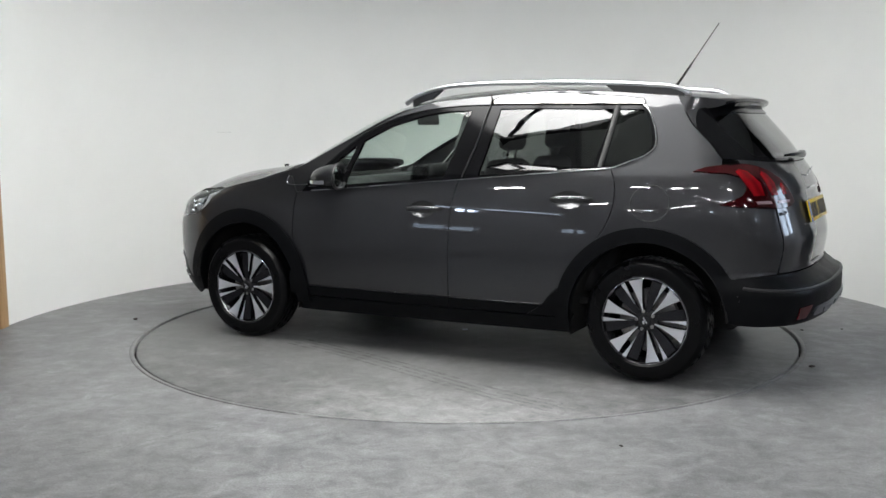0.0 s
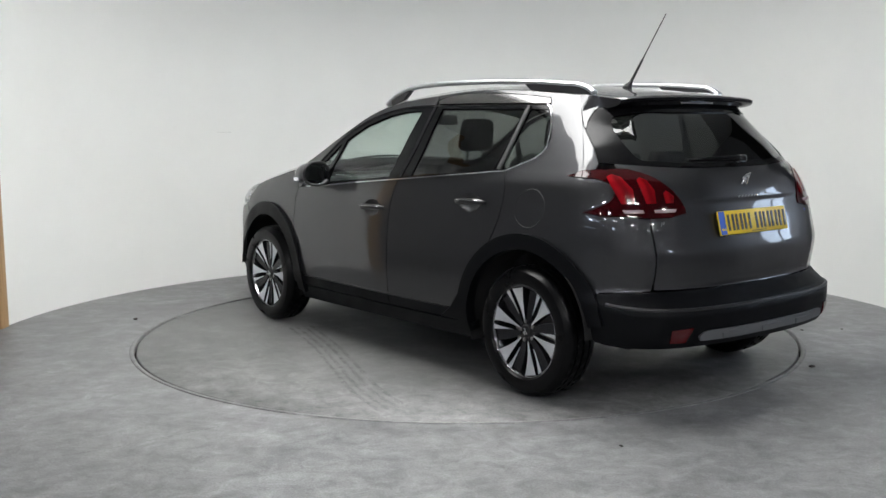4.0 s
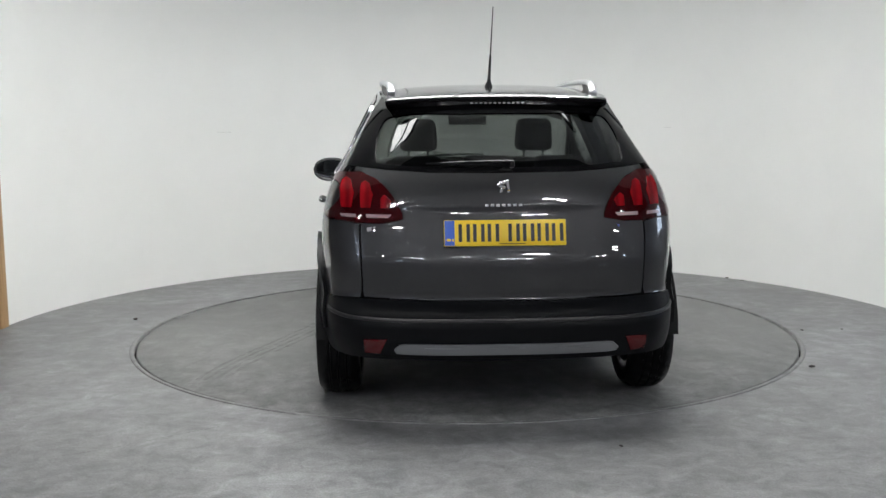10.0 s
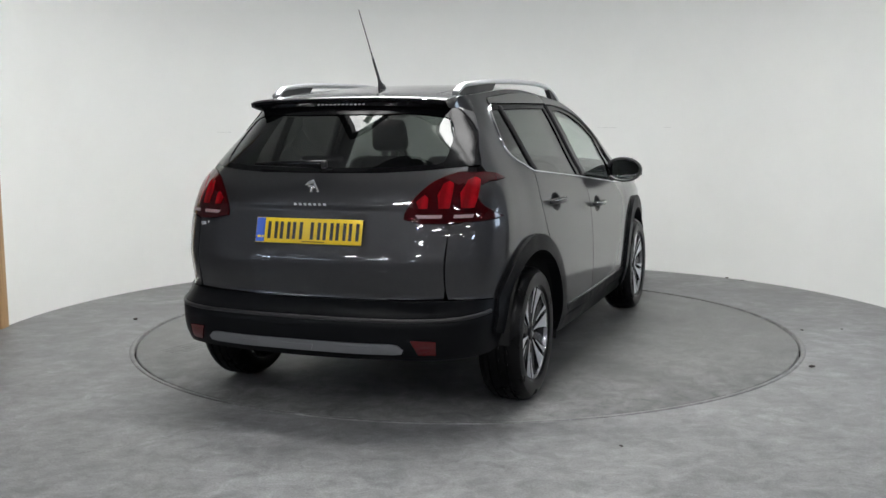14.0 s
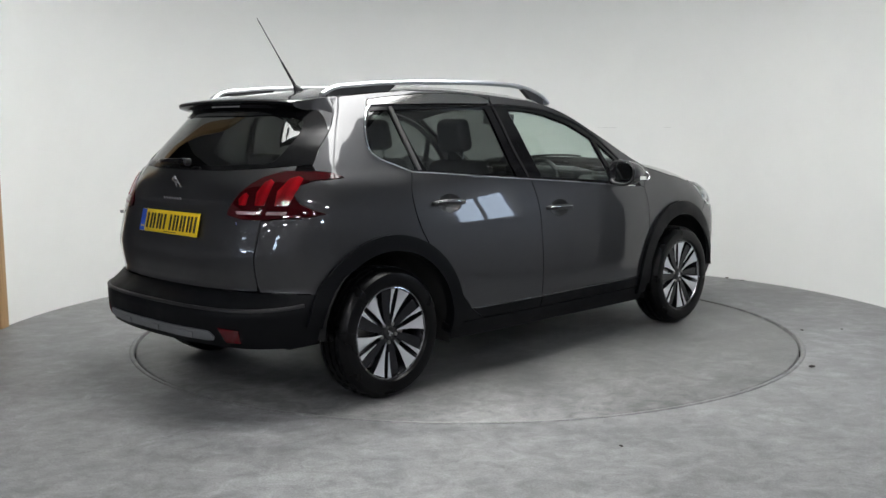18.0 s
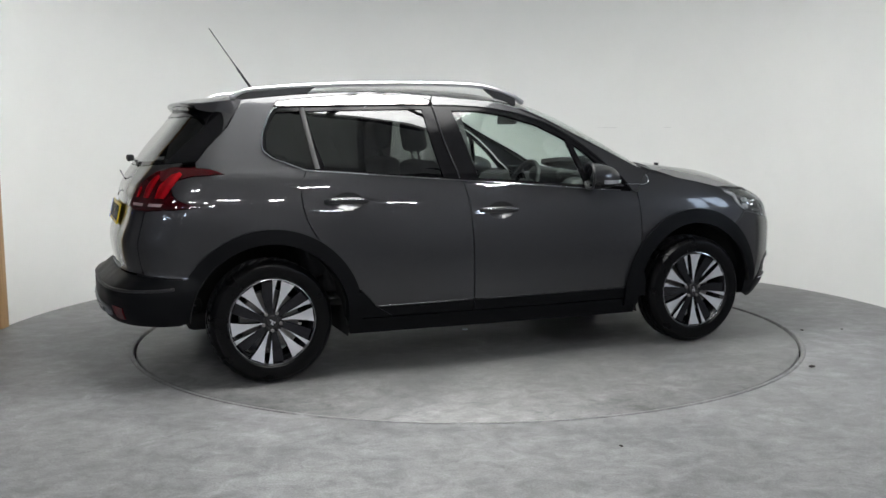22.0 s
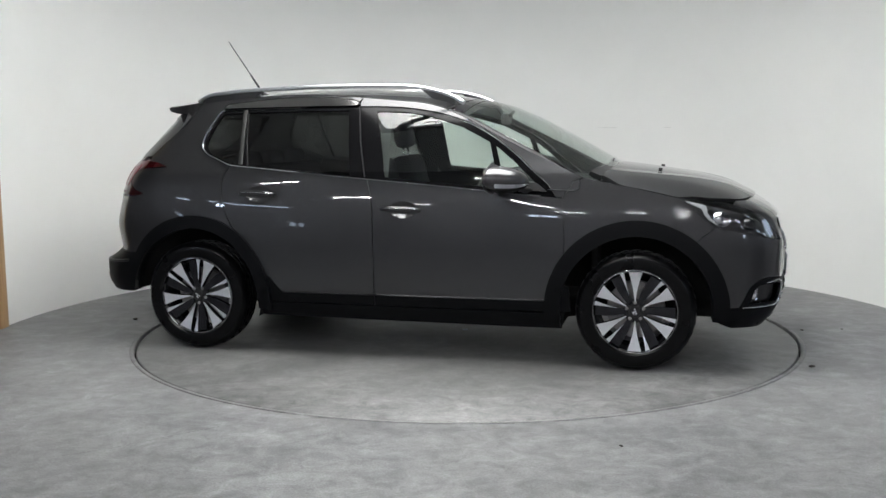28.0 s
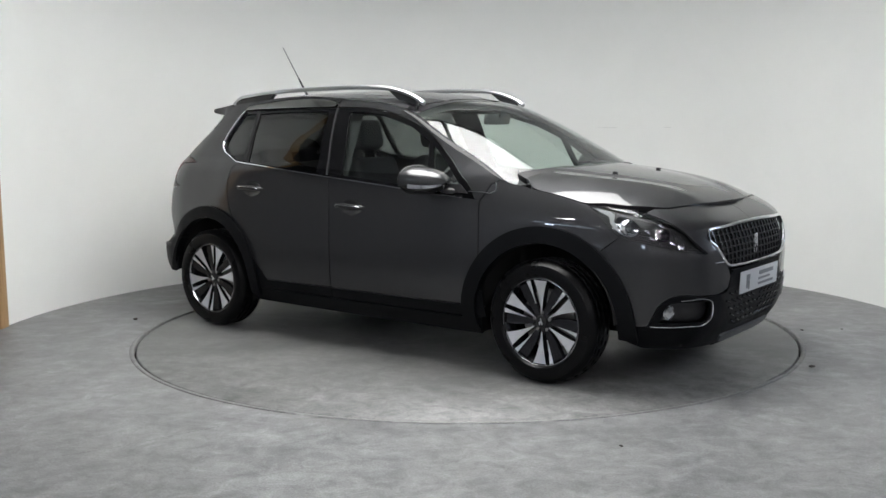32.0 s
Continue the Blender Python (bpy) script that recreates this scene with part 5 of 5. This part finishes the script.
def build_mirrors():
    cx, cy, cz = 0.515, 0.895, 1.016

    def shell(z_from, z_to, mat, name, label, grow=0.0, thin=False):
        rows = []
        for i in range(13):
            u = i / 12
            f = (1 - u**2.4) ** 0.5 * (0.94 + 0.06 * min(1, u * 5)) if u < 1 else 0.0
            row = []
            for k in range(25):
                a = z_from + (z_to - z_from) * k / 24
                c, s = math.cos(radians(a)), math.sin(radians(a))
                wy = math.copysign(abs(c) ** 0.85, c) * (0.120 + grow)
                wz = math.copysign(abs(s) ** 0.95, s) * (0.074 + grow)
                row.append((cx + 0.195 * u - 0.03 * c * (1 - u), cy + wy * f - 0.015 * u, cz + wz * f - 0.012 * u))
            rows.append(row)
        return grid_part(name, rows, mat, car, label, 50, True)
    shell(-22, 202, PAINT, "mirror_cap", "metallic grey door mirror cap")
    shell(202, 338, BLACK, "mirror_base", "gloss black lower door mirror housing")
    strip = []
    for i in range(13):
        u = 0.05 + 0.9 * i / 12
        f = (1 - u**2.4) ** 0.5
        strip.append([(cx + 0.195 * u + 0.02 * f + 0.002, cy + (0.108 + 0.004) * f - 0.015 * u, cz + dz * f - 0.012 * u) for dz in (-0.040, -0.028, -0.018)])
    grid_part("turn_signal", strip, CHROME, car, "bright turn signal strip in the mirror", 60, True)
    # glass
    bm = bmesh.new()
    ring = []
    for k in range(36):
        a = 2 * math.pi * k / 36
        c, s = math.cos(a), math.sin(a)
        ring.append(bm.verts.new((cx + 0.008 - 0.03 * c, cy + math.copysign(abs(c) ** 0.85, c) * 0.102, cz + math.copysign(abs(s) ** 0.95, s) * 0.063)))
    bm.faces.new(ring)
    mirrored(part("mirror_glass", bm, MIRROR_M, car, "silvered mirror glass", smooth=False))
    bm = bmesh.new()
    rim_pts = []
    for k in range(37):
        a = 2 * math.pi * k / 36
        c, s = math.cos(a), math.sin(a)
        rim_pts.append((cx + 0.002 - 0.03 * c, cy + math.copysign(abs(c) ** 0.85, c) * 0.109, cz + math.copysign(abs(s) ** 0.95, s) * 0.070))
    tube(bm, rim_pts, (0.008, 0.008), 8, False)
    mirrored(part("mirror_rim", bm, SATIN_BLACK, car))
    bm = bmesh.new()
    tube(bm, arc([(0.70, 0.775, 0.955), (0.67, 0.81, 0.958), (0.63, 0.85, 0.972), (0.60, 0.875, 0.985)], 4), (0.038, 0.018), 12)
    mirrored(part("mirror_arm", bm, SATIN_BLACK, car, "black door mirror arm"))
    drape("mirror_sail", stack, side((0.80, 0.945), (0.62, 0.955), (0.66, 0.995), (0.74, 0.995)), SATIN_BLACK, car, "black mirror base on the door", lift=0.002, lip=0.012)
    ribbon("corner_trim", stack, arc(side((0.80, 0.957), (0.885, 0.955), (0.945, 0.955), (0.964, 0.966), (0.966, 0.985), (0.955, 1.008)), 5), 0.006, CHROME, car, "thin chrome trim round the mirror corner", lift=0.002, thick=0.004)


build_mirrors()


def build_handles():
    for x, z in HANDLES:
        line = cup_line(x, z)
        cs, cz = sum(q[0] for q in line) / len(line), z + 0.003

        def cup(u, v):
            p = stack(u, v)
            r2 = ((u - cs) / 0.082) ** 2 + ((v - cz) / 0.046) ** 2
            p[..., 1] -= 0.026 * np.clip(1 - r2, 0, 1)
            return p
        drape("handle_cup", cup, line, PAINT, car, "hollow behind the door handle", gap=-0.003, lip=0.0, grid=0.012)
        pts = [(from_x(x + d, z + 0.004 - 0.02 * d), z + 0.004 - 0.02 * d) for d in np.linspace(-0.115, 0.115, 15)]
        P, N = lay(stack, np.array(pts), 0.0)
        k = np.linspace(-1, 1, 15)
        off = 0.034 * (1 - k**4) + 0.004
        bm = bmesh.new()
        tube(bm, [tuple(p + n * o) for p, n, o in zip(P, N, off)], [(0.010 * (1 - 0.6 * abs(q) ** 5), 0.0155 * (1 - 0.45 * abs(q) ** 4)) for q in k], 12)
        mirrored(part("door_handle", bm, PAINT, car, "metallic grey door handle", angle=60))
        bm = bmesh.new()
        tube(bm, [tuple(p + n * (o + 0.008) + np.array([0, 0, 0.004])) for p, n, o in zip(P[1:-1], N[1:-1], off[1:-1])], (0.0014, 0.0019), 8)
        mirrored(part("handle_strip", bm, CHROME, car, "chrome strip on the door handle", angle=60))
    # fuel flap on the car's left, pressed seam line
    ring = [(from_x(-1.282 + 0.098 * math.cos(a), 0.91 + 0.09 * math.sin(a)), 0.91 + 0.09 * math.sin(a)) for a in np.linspace(0, 2 * math.pi, 49)]
    ribbon("fuel_flap_seam", stack, ring, 0.005, SATIN_BLACK, car, "round fuel flap seam", lift=-0.001, both=False, thick=0.0025)


build_handles()


def bars(parent, mat, specs, m, label, name="bar"):
    """Plain bars: (across, up, width, height) on a plate whose face is m's x-y plane."""
    for a, u, w, h in specs:
        bm = bmesh.new()
        bm_box(bm, (w, h, 0.002), m @ pose(a, u, 0.0015), 0.0)
        part(name, bm, mat, parent, label, smooth=False)


def plate_frame(x, z, tilt, rear_side):
    """Axes of a plate: across, up, out."""
    out = Vector((-1 if rear_side else 1, 0, 0))
    across = Vector((0, -1 if rear_side else 1, 0))
    m = Matrix.Identity(4)
    up = out.cross(across)
    for i, v in enumerate((across, up, out)):
        m[0][i], m[1][i], m[2][i] = v
    return Matrix.Translation((x, 0, z)) @ m @ pose(0, 0, 0, tilt, 0, 0)


def build_plates():
    m = plate_frame(-1.957, 0.851, -14, True)
    bm = bmesh.new()
    bm_box(bm, (0.52, 0.111, 0.008), m @ pose(0, 0, -0.004), 0.002)
    plate = part("number_plate", bm, PLATE_Y, car, "yellow rear number plate")
    bm = bmesh.new()
    bm_box(bm, (0.042, 0.107, 0.002), m @ pose(-0.236, 0, 0.001), 0.0)
    part("band", bm, PLATE_B, plate, "blue band at the end of the plate", smooth=False)
    spec = []
    for a in (-0.170, -0.108, -0.046, 0.042, 0.104, 0.166, 0.228):
        spec += [(a - 0.017 - 0.004, 0.0, 0.015, 0.076), (a + 0.017 - 0.004, 0.0, 0.015, 0.076)]
    bars(plate, INK, spec, m, "plain dark bar")
    bars(plate, PLATE_Y, [(-0.240, -0.030, 0.016, 0.010), (-0.222, -0.030, 0.008, 0.010)], m, "small pale bar")
    bars(plate, INK, [(0.03, -0.0475, 0.11, 0.003)], m, "thin dark line")
    # badge and maker's lettering as plain shapes
    bm = bmesh.new()
    for a, u, w, h, r in ((0.0, 0.028, 0.040, 0.016, 20), (-0.006, 0.006, 0.030, 0.014, -25), (0.018, 0.008, 0.012, 0.050, 12), (-0.018, 0.018, 0.028, 0.008, 10), (-0.012, -0.018, 0.012, 0.032, -15), (0.022, -0.024, 0.012, 0.026, 5)):
        bm_box(bm, (w, h, 0.006), plate_frame(-1.899, 1.038, 26, True) @ pose(a, u, 0.004, 0, 0, r), 0.0025)
    part("badge", bm, CHROME, car, "chrome badge on the tailgate")
    bars(car, CHROME, [(-0.075 + 0.024 * i, 0, 0.015, 0.012) for i in range(7)], plate_frame(-1.926, 0.966, 18, True) @ pose(0, 0, -0.001), "small chrome letter block", "lettering")
    for side_y, mat, n in ((0.535, CHROME, 4), (-0.475, BADGE_BLUE, 3)):
        p, nn = lay(stack, np.array(rear((abs(side_y), 0.868))), 0.0)
        q = plate_frame(float(p[0][0]) + 0.012, 0.868, 12, True) @ pose(-side_y, 0, 0.0, 0, 22 if side_y > 0 else -22, 0)
        bars(car, mat, [(-0.045 + 0.030 * i, 0, 0.021, 0.017) for i in range(n)], q @ pose(0, 0, -0.006), "small model letter block", "lettering")
    # front: white plate, grey bars, grille badge
    m = plate_frame(2.074, 0.512, 3, False)
    bm = bmesh.new()
    bm_box(bm, (0.52, 0.112, 0.006), m @ pose(0, 0, -0.003), 0.002)
    plate = part("front_plate", bm, PLATE_W, car, "white dealer plate on the front bumper")
    bars(plate, GREY_INK, [(0.085, 0.026, 0.20, 0.020), (0.06, -0.004, 0.16, 0.011), (0.085, -0.030, 0.21, 0.012)], m, "plain grey bar")
    bars(plate, GREY_INK, [(-0.165, 0.02, 0.045, 0.03), (-0.175, -0.015, 0.02, 0.04), (-0.150, -0.02, 0.018, 0.045)], m, "grey emblem block", "emblem")
    bm = bmesh.new()
    for a, u, w, h, r in ((0.0, 0.036, 0.040, 0.022, 20), (-0.006, 0.006, 0.034, 0.016, -25), (0.016, 0.008, 0.016, 0.062, 12), (-0.018, 0.020, 0.032, 0.010, 10), (-0.012, -0.028, 0.014, 0.044, -15), (0.022, -0.034, 0.014, 0.036, 5)):
        bm_box(bm, (w, h, 0.010), plate_frame(2.040, 0.690, 2, False) @ pose(a, u, 0.004, 0, 0, r), 0.003)
    part("grille_badge", bm, CHROME, car, "chrome badge in the grille")


build_plates()


def build_wipers():
    bm = bmesh.new()
    tube(bm, [(-1.872, -0.03, 1.135), (-1.872, 0.02, 1.140), (-1.862, 0.20, 1.140), (-1.835, 0.33, 1.138)], [(0.012, 0.018), (0.012, 0.016), (0.008, 0.011), (0.004, 0.006)], 10)
    w = part("rear_wiper", bm, FRIT, car, "black rear window wiper")
    bm = bmesh.new()
    bm_box(bm, (0.035, 0.06, 0.035), pose(-1.862, -0.02, 1.138), 0.01)
    part("pivot", bm, SATIN_BLACK, w)
    for pts in (((1.13, 0.42, 1.044), (1.07, 0.30, 1.070), (1.085, 0.0, 1.090), (1.09, -0.16, 1.086)), ((1.13, -0.12, 1.060), (1.09, -0.25, 1.070), (1.045, -0.45, 1.062), (1.02, -0.56, 1.052))):
        bm = bmesh.new()
        tube(bm, arc(pts, 5), (0.009, 0.007), 8)
        w = part("wiper", bm, SATIN_BLACK, car, "black windscreen wiper")
        bm = bmesh.new()
        bm_box(bm, (0.05, 0.05, 0.03), pose(*pts[0]), 0.01)
        part("pivot", bm, SATIN_BLACK, w)
    for y in (0.26, -0.26):
        z = float(bonnet_top(1.37, y)[2])
        box("washer_jet", (0.022, 0.026, 0.014), pose(1.37, y, z + 0.004, 0, 8, 0), SATIN_BLACK, car, 0.004, "black washer jet on the bonnet")


build_wipers()


def rounded(bm, size, m, r, taper=0.0):
    vs = bm_box(bm, size, None, r, 3)
    for v in vs:
        k = 1 - taper * max(0, v.co.z / size[2] + 0.5)
        v.co.y *= k
    bmesh.ops.transform(bm, matrix=m, verts=vs)


def build_inside():
    # two front seats, the rear bench, trims
    for y in (0.335, -0.335):
        bm = bmesh.new()
        rounded(bm, (0.50, 0.48, 0.16), pose(0.05, y, 0.50, 0, -6, 0), 0.05)
        seat = part("seat", bm, SEAT_M, car, "charcoal cloth front seat")
        bm = bmesh.new()
        rounded(bm, (0.13, 0.48, 0.62), pose(-0.235, y, 0.80, 0, -13, 0), 0.05, 0.18)
        part("backrest", bm, SEAT_M, seat)
        bm = bmesh.new()
        rounded(bm, (0.10, 0.225, 0.185), pose(-0.325, y, 1.245, 0, -10, 0), 0.04, 0.12)
        part("headrest", bm, SEAT_M, seat)
        bm = bmesh.new()
        for d in (-0.055, 0.055):
            tube(bm, [(-0.295, y + d, 1.07), (-0.32, y + d, 1.17)], 0.007, 8)
        part("headrest_posts", bm, CHROME, seat, "chrome headrest posts")
    bm = bmesh.new()
    rounded(bm, (0.46, 1.28, 0.18), pose(-0.72, 0, 0.50), 0.05)
    bench = part("rear_bench", bm, SEAT_M, car, "charcoal cloth rear bench")
    bm = bmesh.new()
    rounded(bm, (0.14, 1.26, 0.58), pose(-1.03, 0, 0.78, 0, -16, 0), 0.05)
    part("backrest", bm, SEAT_M, bench)
    for y in (0.36, -0.36, 0.0):
        bm = bmesh.new()
        rounded(bm, (0.08, 0.25, 0.12), pose(-1.125, y, 1.09, 0, -12, 0), 0.03)
        part("headrest", bm, SEAT_M, bench)
    bm = bmesh.new()
    rounded(bm, (0.55, 1.40, 0.26), pose(0.78, 0, 0.85, 0, 4, 0), 0.08)
    rounded(bm, (0.22, 0.40, 0.10), pose(0.60, -0.36, 0.985, 0, 10, 0), 0.04)
    dash = part("dashboard", bm, DASH_M, car, "dark moulded dashboard")
    bm = bmesh.new()
    bm_box(bm, (0.02, 0.20, 0.12), pose(0.50, 0.0, 0.985, 0, -14, 0), 0.006)
    part("screen", bm, BLACK, dash, "black centre screen")
    bm = bmesh.new()
    ringpts = []
    for k in range(33):
        a = 2 * math.pi * k / 32
        ringpts.append((pose(0.36, -0.36, 0.93, 0, -66, 0) @ Vector((0.165 * math.cos(a), 0.172 * math.sin(a), 0)))[:])
    tube(bm, ringpts, 0.014, 8, False)
    wheel_ob = part("steering_wheel", bm, DASH_M, car, "black steering wheel on the car's right")
    bm = bmesh.new()
    bm_box(bm, (0.10, 0.15, 0.04), pose(0.375, -0.36, 0.93, 0, -66, 0), 0.015)
    bm_box(bm, (0.035, 0.32, 0.02), pose(0.372, -0.36, 0.935, 0, -66, 0), 0.006)
    tube(bm, [(0.38, -0.36, 0.925), (0.55, -0.36, 0.86)], 0.03, 10)
    part("hub", bm, DASH_M, wheel_ob)
    bm = bmesh.new()
    bm_box(bm, (0.03, 0.25, 0.065), pose(0.43, 0.0, 1.335, 0, 8, 0), 0.012)
    tube(bm, [(0.44, 0, 1.35), (0.48, 0, 1.385)], 0.01, 8)
    part("rear_view_mirror", bm, DASH_M, car, "black rear view mirror")
    # headlining, door cards, rear side trims, shelf, floor
    e = [(x, float(stack(*rim_at(x))[1])) for x in np.linspace(0.30, -1.45, 14)]
    drape("headlining", top, [(0.34, 0.0), (0.32, 0.4)] + [(x, y - 0.03) for x, y in e] + [(-1.52, 0.3), (-1.53, 0.0)], LINER_M, car, "pale grey headlining", joined=True, gap=0.0, lip=0.0, lift=-0.045, grid=0.08)
    drape("door_card", stack, side((0.95, 0.93), (0.4, 0.93), (-0.2, 0.985), (-0.65, 1.02), (-1.06, 1.06), (-1.25, 1.13), (-1.40, 1.12), (-1.42, 0.88), (-0.95, 0.82), (-0.74, 0.55), (-0.70, 0.36), (0.80, 0.34)), DASH_M, car, "dark inner door trim", lift=-0.055, lip=0.0, grid=0.06)
    drape("pillar_trim", stack, side((-1.27, 1.10), (-1.50, 1.10), (-1.50, 1.20), (-1.42, 1.36), (-1.20, 1.40), (-1.25, 1.30), (-1.285, 1.2)), DASH_M, car, "dark rear pillar trim", lift=-0.05, lip=0.0, grid=0.06)
    drape("pillar_trim", stack, side((-0.10, 1.0), (-0.28, 1.015), (-0.35, 1.41), (-0.13, 1.41)), DASH_M, car, "dark centre pillar trim", lift=-0.05, lip=0.0, grid=0.06)
    drape("tailgate_trim", stack, rear((0.0, 1.12), (0.5, 1.13), (0.6, 1.05), (0.6, 0.62), (0.0, 0.62)), DASH_M, car, "dark tailgate trim", joined=True, lift=-0.05, lip=0.0, gap=0.0, grid=0.06)
    box("load_cover", (0.50, 1.16, 0.02), pose(-1.45, 0, 1.02, 0, -3, 0), DASH_M, car, 0.005, "black load cover behind the rear seats")
    box("cabin_floor", (2.4, 1.35, 0.04), pose(-0.15, 0, 0.37), VOID, car, 0.01)
    box("bulkhead", (0.04, 1.30, 0.62), pose(1.04, 0, 0.68), VOID, car, 0.01)


build_inside()


def motions():
    """The disc and the car on it turn at one even rate."""
    def turn(t):
        return pose(0, 0, 0, 0, 0, TURN0 + RATE * t)
    times = [i * 0.5 for i in range(65)]
    walk(turntable, [(t, turn(t)) for t in times])
    walk(car, [(t, turn(t) @ pose(CAR_AT[0], CAR_AT[1], 0)) for t in times])


motions()
